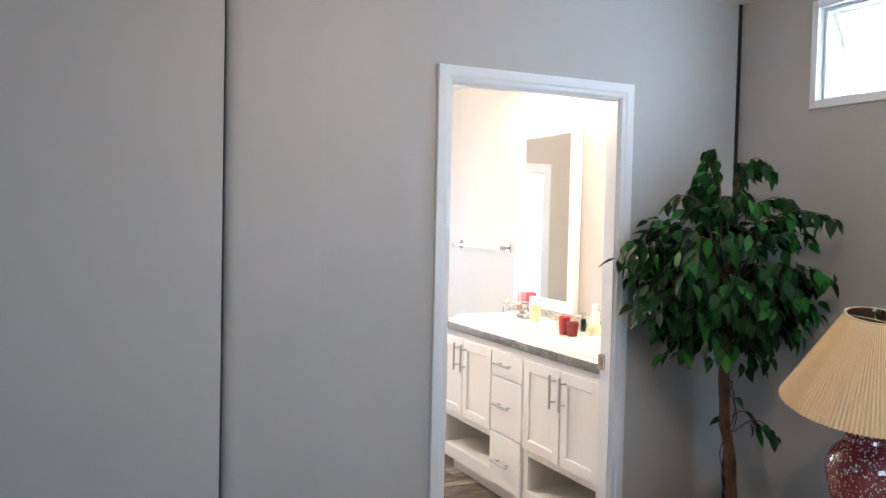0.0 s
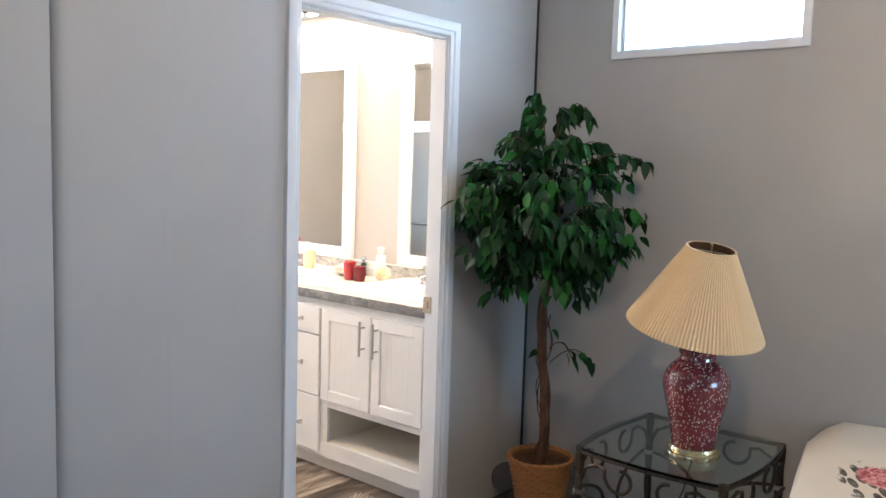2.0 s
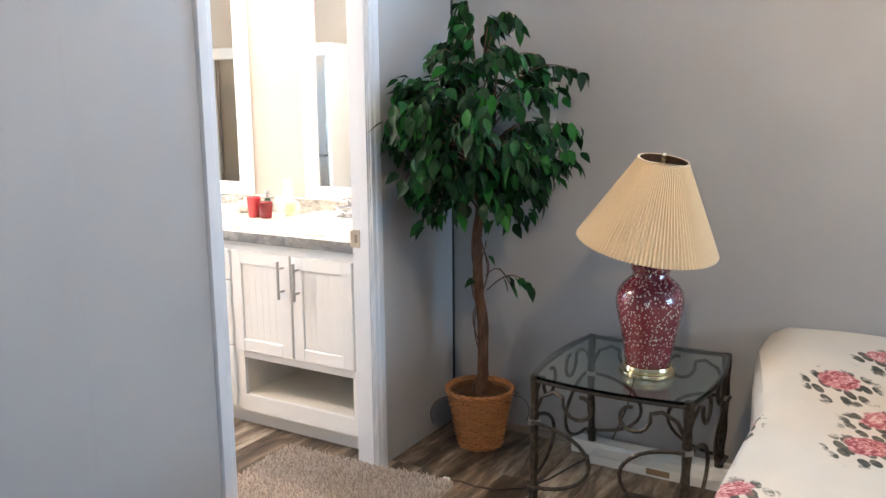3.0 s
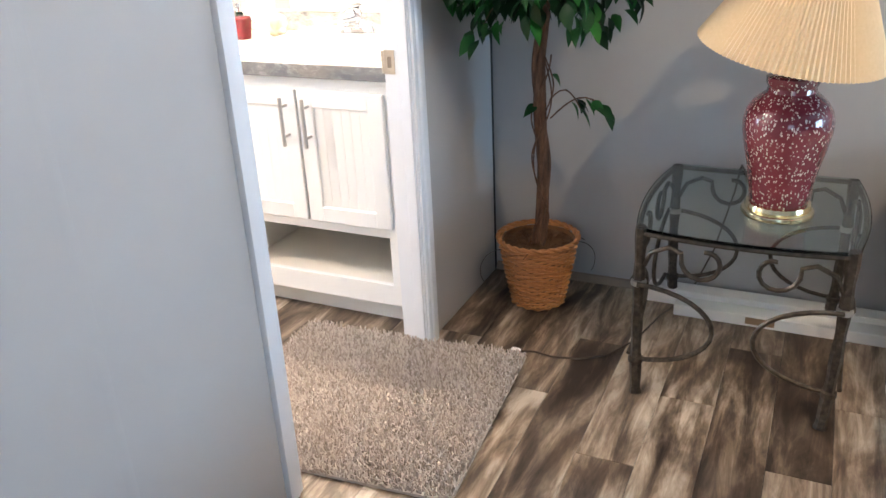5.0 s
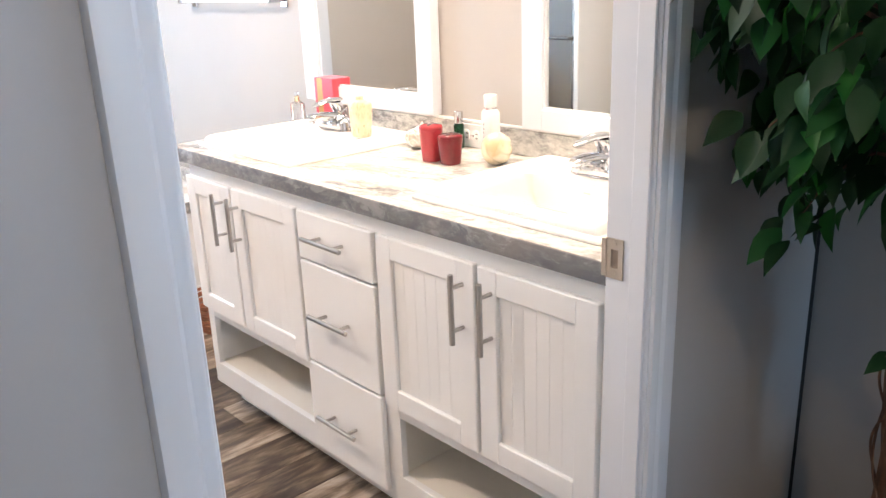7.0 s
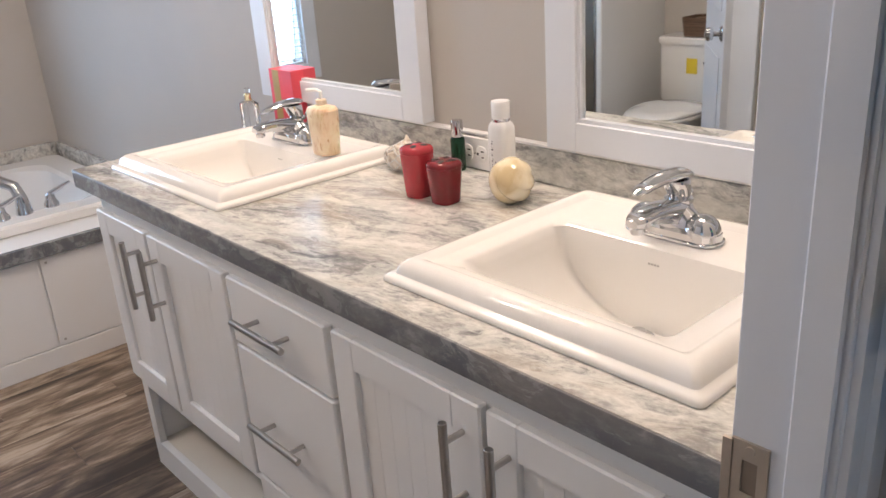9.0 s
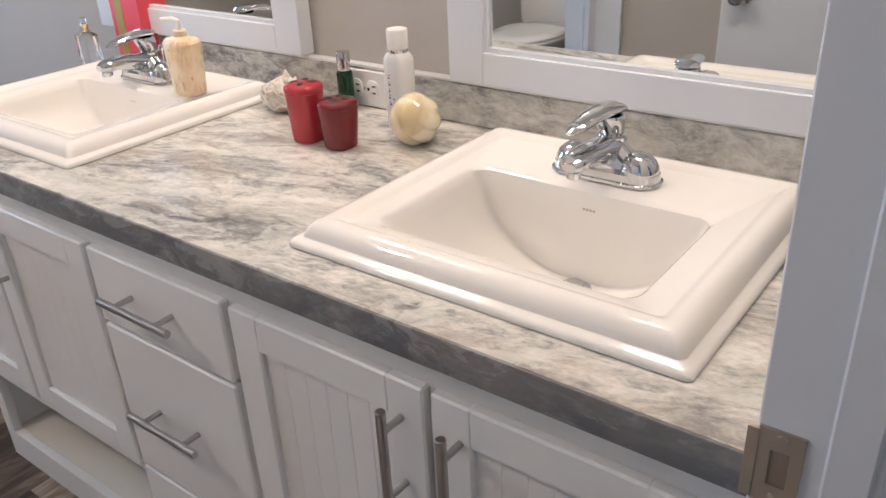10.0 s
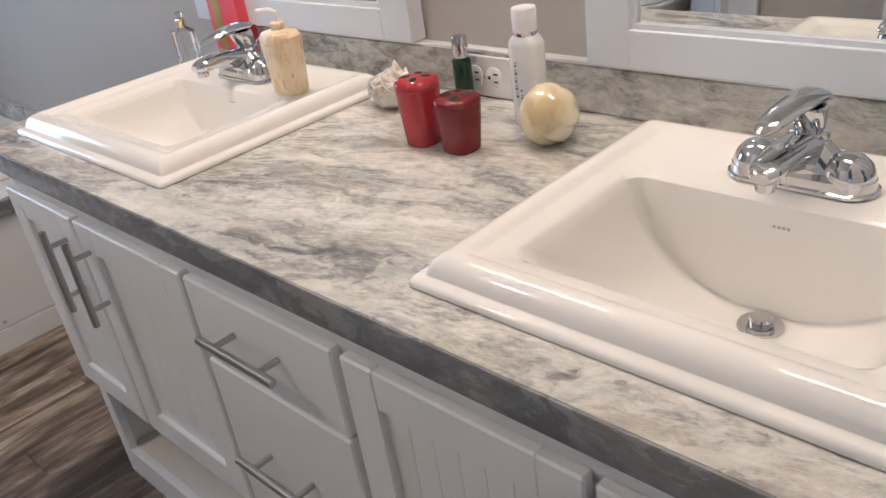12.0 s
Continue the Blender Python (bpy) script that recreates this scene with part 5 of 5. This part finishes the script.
for L_, W_, F_, D_ in ((0.066, 0.037, 0.006, 0.018), (0.058, 0.033, 0.007, 0.023), (0.074, 0.040, 0.004, 0.013)):
    me = bpy.data.meshes.new("leaf")
    lb = leaf_mesh(L_, W_, F_, D_)
    lb.to_mesh(me)
    lb.free()
    me.materials.append(LEAF)
    leaf_meshes.append(me)

# limbs that arch out to a rounded crown, and the places of the leaves along them
rng = random.Random(21)
spots = []
BRANCHES = 80
CX_, CY_ = 2.350, 2.478
for k in range(BRANCHES):
    u = (k + 0.5) / BRANCHES
    lift = -0.89 + 1.74 * u                             # how high on the crown the limb ends
    a = k * 2.39996 + rng.uniform(-0.35, 0.35)
    if lift > 0.25 and noise.noise((math.cos(a) * 1.6, math.sin(a) * 1.6, lift * 2.0)) < -0.18:
        continue
    flat = math.sqrt(max(0.02, 1 - min(1.0, abs(lift)) ** 2.6))
    reach = 0.385 * flat * (1 + 0.30 * min(0.0, lift)) * rng.uniform(0.80, 1.06)
    end = Vector((CX_ + math.cos(a) * reach, CY_ + math.sin(a) * reach, 1.268 + 0.30 * lift + rng.uniform(-0.03, 0.03)))
    p0 = Vector((TXP - 0.03 * u, TYP - 0.015 * u, 0.99 + 0.32 * u))
    top = (p0 + end) / 2 + Vector((0, 0, 0.13 + 0.05 * (1 - u)))
    pts = []
    for i in range(9):
        s = i / 8
        p = p0 * (1 - s) ** 2 + top * 2 * s * (1 - s) + end * s * s
        p.x, p.y = min(p.x, EW - 0.030), min(p.y, DW - 0.035)
        pts.append(p)
    part("limb", tube(pts, 0.0046, 5, None, [1 - 0.75 * i / 8 for i in range(9)]), BARK, plant)
    for i in range(4, 9):
        for _ in range(3 if i < 5 else (4 if i < 7 else 6)):
            spots.append((pts[i] + Vector((rng.uniform(-0.042, 0.042), rng.uniform(-0.042, 0.042), rng.uniform(-0.035, 0.030))), a + rng.uniform(-1.2, 1.2), u))
limbs = bmesh.new()
# the forked leader, and sprigs that arch over at the top with leaves hanging from them
for dx, dy in ((0.0, 0.02), (0.055, -0.055), (-0.05, 0.03)):
    fork = [Vector((TXP - 0.05 * s + dx * s + 0.012 * math.sin(6 * s), TYP - 0.02 * s + dy * s, 0.99 + 0.55 * s)) for s in (i / 10 for i in range(11))]
    tube(fork, 0.0080, 6, limbs, [1 - 0.65 * i / 10 for i in range(11)])
SPRIGS = ((0.0, 0.0, 1.47, 0.10, -0.11, 0.185), (-0.01, 0.01, 1.47, -0.03, 0.05, 0.215), (0.02, -0.02, 1.45, 0.14, -0.16, 0.08), (0.0, 0.01, 1.43, -0.13, 0.04, 0.07), (-0.02, 0.0, 1.44, -0.10, -0.12, 0.09), (0.03, -0.05, 1.38, 0.15, -0.26, 0.10), (0.02, 0.0, 1.50, 0.04, -0.03, 0.15), (-0.02, 0.01, 1.48, -0.07, 0.04, 0.14), (-0.02, 0.02, 1.42, -0.17, 0.07, 0.11), (-0.01, -0.02, 1.42, -0.07, -0.16, 0.12), (0.0, 0.03, 1.45, -0.03, 0.12, 0.12))
for ox, oy, oz, dx, dy, rise in SPRIGS:
    pts = [Vector((TXP - 0.06 + ox + dx * s, TYP - 0.03 + oy + dy * s, oz + 0.05 + rise * math.sin(2.2 * s) / 0.81 * (1 if s < 0.75 else 0.97))) for s in (i / 9 for i in range(10))]
    tube(pts, 0.0032, 5, limbs, [1 - 0.6 * i / 9 for i in range(10)])
    for p in pts[2:]:
        for _ in range(3):
            spots.append((p + Vector((rng.uniform(-0.018, 0.018), rng.uniform(-0.018, 0.018), -0.004)), math.atan2(dy, dx) + rng.uniform(-1.5, 1.5), 0.8))
part("leader", limbs, BARK, plant)
# the low side sprig
sprig = bmesh.new()
base = Vector((PX - 0.045, PY - 0.055, 0.68))
sp = [base + Vector((0.05 * s - 0.02 * s * s, -0.17 * s, 0.07 * math.sin(2.6 * s) - 0.005 * s)) for s in (i / 8 for i in range(9))]
tube(sp, 0.0026, 5, sprig)
sp2 = [base + Vector((-0.01, 0.0, 0.06)) + Vector((0.03 * s, -0.09 * s, 0.05 * math.sin(2.4 * s) - 0.06 * s * s)) for s in (i / 6 for i in range(7))]
tube(sp2, 0.0024, 5, sprig)
part("twig", sprig, BARK, plant)
low = [(sp[i] + Vector((0, 0, -0.004)), -1.2 + rng.uniform(-1.1, 1.1), 2.0) for i in (3, 4, 5, 6, 6, 7, 8, 8)] + [(sp2[i], -1.4 + rng.uniform(-0.9, 0.9), 2.0) for i in (3, 5, 6, 6)]
low += [(Vector((PX - 0.07, PY - 0.02, 0.73)), 2.6, 2.0), (Vector((PX - 0.05, PY - 0.06, 0.82)), -1.0, 2.0)]


def leaf_pose(p, a, pitch, roll_, s):
    return Matrix.Translation(p) @ Matrix.Rotation(a - math.pi / 2, 4, "Z") @ Matrix.Rotation(pitch, 4, "X") @ Matrix.Rotation(roll_, 4, "Y") @ Matrix.Scale(s, 4)


def inside(m, length=0.09):
    tip = m @ Vector((0, length, 0))
    mid = m.translation
    return max(tip.x, mid.x) < EW - 0.006 and max(tip.y, mid.y) < DW - 0.006


rng.shuffle(spots)
poses = [leaf_pose(p, a, rng.uniform(-1.0, -0.35), rng.uniform(-0.8, 0.8), rng.uniform(0.8, 1.05)) for p, a, u in low]
for p, a, u in spots:
    for _ in range(5):
        m = leaf_pose(p, a, rng.uniform(-1.40, -0.30) if u < 0.85 else rng.uniform(-1.1, 0.5), rng.uniform(-0.7, 0.7), rng.uniform(0.80, 1.15))
        if inside(m):
            poses.append(m)
            break
        a = rng.uniform(3.0, 5.2)
extra = bmesh.new()
for k, m in enumerate(poses):
    me = leaf_meshes[k % 3]
    if k < 300:
        ob = new("leaf", me)
        attach(ob, plant)
        ob.matrix_basis = m
    else:
        tmp = bmesh.new()
        tmp.from_mesh(me)
        bmesh.ops.transform(tmp, matrix=m, verts=tmp.verts)
        join(extra, tmp)
tagged(part("foliage", extra, LEAF, plant), kind="stuff")

# ---- bedroom: glass side table ----
GZ = 0.503
tx_, ty_ = (2.060, 2.640), (1.560, 2.105)
table = thing("side_table", (2.35, 1.83, 0), "wrought iron side table with scrolls and a clear glass top", "side table")


def bow_rect(x0, x1, y0, y1, bow, z, n=9):
    """A rectangle whose sides bow outwards."""
    out = []
    for (ax, ay), (bx, by), (ox, oy) in (((x0, y0), (x1, y0), (0, -1)), ((x1, y0), (x1, y1), (0, 0)), ((x1, y1), (x0, y1), (0, 1)), ((x0, y1), (x0, y0), (-1, 0))):
        for i in range(n):
            u = i / n
            k = bow * 4 * u * (1 - u)
            out.append((ax + (bx - ax) * u + ox * k, ay + (by - ay) * u + oy * k, z))
    return out


part("glass_top", loft([bow_rect(tx_[0] - i, tx_[1] + i, ty_[0] - i, ty_[1] + i, 0.030, GZ + z) for i, z in ((-0.003, -0.010), (0.0, -0.007), (0.0, -0.003), (-0.003, 0.0))]), TABLEGLASS, table, "clear glass top with a green edge")
fr = bow_rect(tx_[0] + 0.008, tx_[1] - 0.008, ty_[0] + 0.008, ty_[1] - 0.008, 0.026, GZ - 0.018)
part("top_frame", tube(fr + [fr[0]], 0.0075, 8), IRON, table)
legs = []
for cx, ox in ((tx_[0] + 0.012, -1), (tx_[1] - 0.012, 0)):
    for cy, oy in ((ty_[0] + 0.012, -1), (ty_[1] - 0.012, 1)):
        foot_x, foot_y = cx + ox * 0.040, cy - oy * 0.015
        pts, tp = [], []
        for i in range(25):
            u = i / 24
            z = (GZ - 0.002) * (1 - u)
            k = max(0.0, (u - 0.30) / 0.70) ** 2
            pts.append((cx + (foot_x - cx) * k, cy + (foot_y - cy) * k, z))
            tp.append(0.92 + 0.10 * math.sin(24 * u) + (0.22 if u > 0.97 else 0))
        leg = part("leg", tube(pts, 0.0170, 6, None, tp), IRON, table)
        for u, m_ in ((0.33, NICKEL), (0.80, IRON)):
            k = max(0.0, (u - 0.30) / 0.70) ** 2
            px, py, pz = cx + (foot_x - cx) * k, cy + (foot_y - cy) * k, (GZ - 0.002) * (1 - u)
            part("ring", lathe(px, py, [(0.014, pz - 0.010), (0.021, pz - 0.007), (0.022, pz), (0.021, pz + 0.007), (0.014, pz + 0.010)], 14), m_, leg)
        legs.append((cx, cy, foot_x, foot_y))


def side_scrolls(p0, p1, out=Vector((0, 0, 0))):
    """Two facing scrolls between two leg tops and the large arcs beneath them."""
    a, b = Vector(p0), Vector(p1)
    d = (b - a)
    length = d.length
    d.normalize()
    up = Vector((0, 0, 1))
    bm = bmesh.new()
    for s, e, dd in ((a, 1, d), (b, -1, -d)):
        mid = s + dd * length * 0.33 + up * -0.075 + out
        pts = [s + up * -0.115 + dd * 0.012, s + up * -0.070 + dd * length * 0.06 + out * 0.4, s + up * -0.045 + dd * length * 0.15 + out * 0.8, s + up * -0.055 + dd * length * 0.215 + out]
        pts += [mid + (-dd * math.cos(q) + up * -math.sin(q)) * (length * (0.115 - 0.012 * q)) for q in (0.15 + i * 0.42 for i in range(12))]
        tube(pts, 0.0068, 7, bm, [1.0] * (len(pts) - 2) + [1.0, 0.9])
    part("scroll", bm, IRON, table)
    arcs = bmesh.new()
    for s, dd in ((a, d), (b, -d)):
        pts = [s + up * (-0.165 - 0.235 * (1 - math.cos(q)) / 2 * 1.0) + dd * (length * 0.40 * math.sin(q)) + out for q in (i * math.pi / 16 for i in range(17))]
        tube(pts, 0.0068, 7, arcs)
    part("arch", arcs, IRON, table)


(ax, ay, _, _), (bx, by, _, _), (cx, cy, _, _), (dx, dy, _, _) = legs
side_scrolls((bx, by, GZ), (ax, ay, GZ), Vector((-0.022, 0, 0)))
side_scrolls((dx, dy, GZ), (cx, cy, GZ))
side_scrolls((bx, by, GZ), (dx, dy, GZ), Vector((0, 0.018, 0)))
side_scrolls((ax, ay, GZ), (cx, cy, GZ), Vector((0, -0.018, 0)))

# ---- bedroom: table lamp ----
LX, LY = 2.285, 1.768
lamp = thing("table_lamp", (LX, LY, GZ), "plum red flecked ceramic table lamp with a tilted cream pleated shade", "table lamp")
part("base", lathe(LX, LY, [(0.094, GZ + 0.0005), (0.096, GZ + 0.006), (0.094, GZ + 0.014), (0.086, GZ + 0.018), (0.088, GZ + 0.024), (0.084, GZ + 0.034), (0.076, GZ + 0.036)], 40), BRASS, lamp, "polished brass foot")
part("body", lathe(LX, LY, [(0.074, GZ + 0.036), (0.078, GZ + 0.042), (0.082, GZ + 0.080), (0.092, GZ + 0.135), (0.105, GZ + 0.190), (0.1135, GZ + 0.235), (0.114, GZ + 0.262), (0.107, GZ + 0.290), (0.092, GZ + 0.313), (0.072, GZ + 0.330), (0.062, GZ + 0.338), (0.060, GZ + 0.350), (0.066, GZ + 0.362), (0.066, GZ + 0.376), (0.058, GZ + 0.380)], 44), FLECK, lamp)
part("neck", lathe(LX, LY, [(0.030, GZ + 0.380), (0.030, GZ + 0.388), (0.012, GZ + 0.394), (0.012, GZ + 0.440), (0.018, GZ + 0.445), (0.018, GZ + 0.490)], 20), BRASS, lamp)
part("bulb", lathe(LX, LY, [(0.012, GZ + 0.490), (0.016, GZ + 0.505), (0.030, GZ + 0.545), (0.026, GZ + 0.570), (0.010, GZ + 0.582)], 18), PLASTIC, lamp)
st = Matrix.Translation((LX - 0.014, LY + 0.014, 0.951)) @ Matrix.Rotation(radians(12.0), 4, Vector((0.90, -0.43, 0)))
N = 216
rings = []
for r, z, dep in ((0.232, 0.0, 0.0034), (0.1940, 0.072, 0.0029), (0.156, 0.144, 0.0024), (0.118, 0.216, 0.0018), (0.080, 0.288, 0.0012)):
    rings.append([((r + dep * (1 if i % 2 else -1)) * math.cos(2 * math.pi * i / N), (r + dep * (1 if i % 2 else -1)) * math.sin(2 * math.pi * i / N), z) for i in range(N)])
inner = [[(x * (1 - 0.0035 / math.hypot(x, y)), y * (1 - 0.0035 / math.hypot(x, y)), z) for x, y, z in r] for r in rings]
sh = part("shade", turned(loft(rings + inner[::-1], closed=True), st), SHADE, lamp, "cream pleated fabric shade")
shrink = [[[(x * (1 - g / math.hypot(x, y)), y * (1 - g / math.hypot(x, y)), z) for x, y, z in r] for r in inner] for g in (0.0006, 0.0016)]
part("lining", turned(loft(shrink[0] + shrink[1][::-1], closed=True), st), LINING, sh, "brown inner lining")
wires = bmesh.new()
for a in (0.4, 2.5, 4.6):
    tube([(0.076 * math.cos(a), 0.076 * math.sin(a), 0.284), (0, 0, 0.276)], 0.0018, 6, wires)
tube([(0.010, 0, 0.273), (0.0, 0, 0.300), (-0.004, 0, 0.306)], 0.006, 10, wires)
part("spider", turned(wires, st), BRASS, sh)
part("trim_band", turned(loft([[((r + 0.004) * math.cos(2 * math.pi * i / 60), (r + 0.004) * math.sin(2 * math.pi * i / 60), z) for i in range(60)] for r, z in ((0.0800, 0.285), (0.0795, 0.289), (0.0760, 0.289), (0.0765, 0.285))], closed=True), st), SHADE, sh)
part("cord", tube([(LX + 0.08, LY + 0.02, GZ + 0.004), (2.50, 1.86, GZ + 0.006), (2.668, 1.90, GZ + 0.002), (2.684, 1.915, 0.40), (2.685, 1.96, 0.20), (2.684, 2.02, 0.04)], 0.0032, 6), CORD, lamp)

part("floor_cord", tube([(2.125, 2.462, 0.006), (2.14, 2.42, 0.004), (2.13, 2.36, 0.004), (2.145, 2.28, 0.004), (2.20, 2.20, 0.004), (2.32, 2.14, 0.004), (2.50, 2.10, 0.004), (2.67, 2.04, 0.005)], 0.0032, 6), CORD, lamp)
part("plug", boxes((2.114, 2.132, 2.462, 2.492, 0.001, 0.014), bevel=0.003), PLASTIC, lamp, "small white plug")

# ---- bedroom: boards on the floor behind the table ----
for x0, x1, y0, y1, z1 in ((2.610, 2.676, 1.30, 2.165, 0.058), (2.535, 2.606, 1.34, 2.06, 0.040)):
    b_ = thing("white_board", ((x0 + x1) / 2, (y0 + y1) / 2, 0), "flat white board lying on the floor along the wall", "board", "boards by the wall")
    part("panel", boxes((x0, x1, y0, y1, 0.0008, z1), bevel=0.002), PLASTIC, b_)
    if z1 < 0.05:
        part("label_patch", boxes((x0 - 0.0008, x0 - 0.0002, 1.74, 1.83, 0.010, 0.034)), BROWNCARD, b_)

# ---- bedroom: bed ----
bed = thing("bed", (1.72, 0.68, 0), "made bed with a cream rose-print comforter hanging to the floor", "bed")
BXa, BXb, BYa, BYb, BZ = 0.72, 2.690, -0.17, 1.360, 0.560


def quilt():
    nx, ny = 64, 56
    bm = bmesh.new()
    grid = []
    wy = BYb - BYa
    total = wy + 2 * (BZ - 0.02)
    for i in range(nx + 1):
        x = BXa + (BXb - BXa) * i / nx
        row = []
        for j in range(ny + 1):
            s = total * j / ny - (BZ - 0.02)
            r = 0.07
            if s < 0:
                y, z, o = BYa, BZ + s, -1
            elif s > wy:
                y, z, o = BYb, BZ - (s - wy), 1
            else:
                y, z, o = BYa + s, BZ, 0
            edge = min(1.0, min(abs(s), abs(s - wy)) / r)
            sag = 0.028 * (1 - edge) ** 2
            fold = 0.016 * math.sin(x * 11 + 1.7 * o) * (BZ - z) / BZ + (0.05 * ((BZ - z) / BZ) if o else 0)
            y += o * fold - o * sag * 0.6
            z -= sag * (0.8 if not o else 0.2)
            z += 0.012 * noise.noise((x * 3.0, y * 3.0, 0.3)) + 0.006 * noise.noise((x * 9, y * 9, 1.7)) if not o else 0.0
            head = max(0.0, min(1.0, (x - 2.0) / 0.45))
            if not o:
                z += 0.060 * head * head * (3 - 2 * head) * min(1.0, edge + 0.3)
                y += 0.10 * head * max(0.0, 1 - (wy - s) / 0.5)
            else:
                y += o * 0.10 * head * (z / BZ)
            row.append(bm.verts.new((x, y, z)))
        grid.append(row)
    for i in range(nx):
        for j in range(ny):
            bm.faces.new((grid[i][j], grid[i + 1][j], grid[i + 1][j + 1], grid[i][j + 1]))
    ext = bmesh.ops.extrude_face_region(bm, geom=list(bm.faces))
    inside_v = [v for v in ext["geom"] if isinstance(v, bmesh.types.BMVert)]
    for v in inside_v:
        v.co.z -= 0.012
    return finish(bm)


part("comforter", quilt(), ROSE, bed, "cream cotton comforter printed with pink roses")
part("mattress", boxes((BXa + 0.02, BXb, BYa + 0.05, BYb - 0.05, 0.30, BZ - 0.035), bevel=0.03), PLASTIC, bed)
part("box_spring", boxes((BXa + 0.03, BXb, BYa + 0.06, BYb - 0.06, 0.08, 0.298), bevel=0.01), PLASTIC, bed)


def pillow(c, lx, ly, lz, m, name, material, label):
    rings = []
    n = 22
    for i in range(n + 1):
        u = -1 + 2 * i / n
        w = max(0.03, (1 - abs(u) ** 3.2)) ** 0.5
        rings.append([(u * lx, ly * w * math.copysign(abs(math.cos(a)) ** 0.55, math.cos(a)), lz * w * math.copysign(abs(math.sin(a)) ** 1.1, math.sin(a))) for a in (2 * math.pi * k / 28 for k in range(28))])
    th = thing(name, c, label, "pillow")
    part("cover", turned(loft(rings), Matrix.Translation(c) @ m), material, th)
    fr_ = bmesh.new()
    pts = [(u * lx, v * ly, 0) for u, v in [(-1 + k / 14, -1) for k in range(29)] + [(1, -1 + k / 14) for k in range(29)] + [(1 - k / 14, 1) for k in range(29)] + [(-1, 1 - k / 14) for k in range(29)]]
    for k, p in enumerate(pts):
        q_ = Vector(p) * 1.0
        o_ = Vector((p[0] / lx if abs(p[0]) >= lx * 0.99 else 0, p[1] / ly if abs(p[1]) >= ly * 0.99 else 0, 0))
        tube([q_ * 0.955, q_ * 0.97 + o_ * 0.030 + Vector((0.006 * math.sin(k * 2.1), 0.006 * math.cos(k * 1.7), 0.004 * math.sin(k)))], 0.008, 5, fr_)
    part("fringe", turned(fr_, Matrix.Translation(c) @ m), TAPESTRY, th)
    return th


pillow((2.00, 0.78, 0.632), 0.21, 0.20, 0.080, Matrix.Rotation(radians(-14), 4, "Y") @ Matrix.Rotation(radians(6), 4, "X"), "throw_pillow", TAPESTRY, "brown tapestry throw pillow with fringe leaning on the bed")

# ---- shag rug in the doorway ----
rug = thing("shag_rug", (1.70, 2.81, 0), "thick beige shag rug lying through the doorway", "rug")
RM = about((2.045, 2.80, 0), "Z", 4.0)
part("backing", turned(boxes((1.375, 2.075, 2.430, 3.195, 0.001, 0.009)), RM), SHAG, rug)
rng = random.Random(5)
verts, faces = [], []
NX_, NY_ = 96, 112
for i in range(NX_):
    for j in range(NY_):
        p = RM @ Vector((1.375 + 0.700 * (i + rng.random()) / NX_, 2.430 + 0.765 * (j + rng.random()) / NY_, 0.008))
        if p.x > OPR - 0.006 and DW - 0.02 < p.y < BW + 0.02:
            p.x = OPR - 0.008
        a, ln, w = rng.uniform(0, 6.283), rng.uniform(0.012, 0.022), 0.0035
        d_, s_ = Vector((math.cos(a), math.sin(a), 0)), Vector((-math.sin(a), math.cos(a), 0)) * w
        lean = d_ * rng.uniform(0.003, 0.014)
        k = len(verts)
        for q_ in (p - s_, p + s_, p + d_ * w * 1.6, p + lean + Vector((0, 0, ln)) - s_ * 0.5, p + lean + Vector((0, 0, ln)) + s_ * 0.5, p + lean + d_ * w + Vector((0, 0, ln * 0.95))):
            verts.append(tuple(q_))
        faces += [(k, k + 1, k + 4, k + 3), (k + 1, k + 2, k + 5, k + 4), (k + 2, k, k + 3, k + 5), (k + 3, k + 4, k + 5)]
pm = bpy.data.meshes.new("shag")
pm.from_pydata(verts, [], faces)
pm.materials.append(SHAG)
pile = new("shag", pm)
attach(pile, rug)
tagged(pile, kind="stuff")

# ---- floor boards ----
floor = structure("floor", boxes((WX - 0.1, EW + 0.1, WS - 0.1, BACK + 0.1, -0.06, -0.0045)), DARK, "weathered brown wood-look vinyl plank floor")
PW, PL = 0.152, 0.914
near = {}


def board_mesh(length):
    key = round(length, 3)
    if key not in near:
        me = bpy.data.meshes.new("plank")
        bm = box(0.0005, length - 0.0005, 0.0005, PW - 0.0005, -0.004, 0.0)
        top = [e for e in bm.edges if all(v.co.z > -0.001 for v in e.verts)]
        bmesh.ops.bevel(bm, geom=top, offset=0.0009, segments=1, affect="EDGES")
        bm.to_mesh(me)
        bm.free()
        me.materials.append(PLANK)
        near[key] = me
    return near[key]


rest = bmesh.new()
y = WS
row = 0
while y < BACK:
    x = WX - (row * 0.37 % 1.0) * PL
    while x < EW:
        x0, x1 = max(x, WX), min(x + PL, EW)
        if x1 - x0 > 0.02:
            if y > 1.0 and x1 > 0.2:
                ob = new("plank", board_mesh(x1 - x0))
                ob.parent = floor
                ob.location = (x0, y, 0)
            else:
                box(x0 + 0.0005, x1 - 0.0005, y + 0.0005, y + PW - 0.0005, -0.004, 0.0, bm=rest)
        x += PL
    y += PW
    row += 1
tagged(part("far_planks", rest, PLANK, floor), kind="stuff")
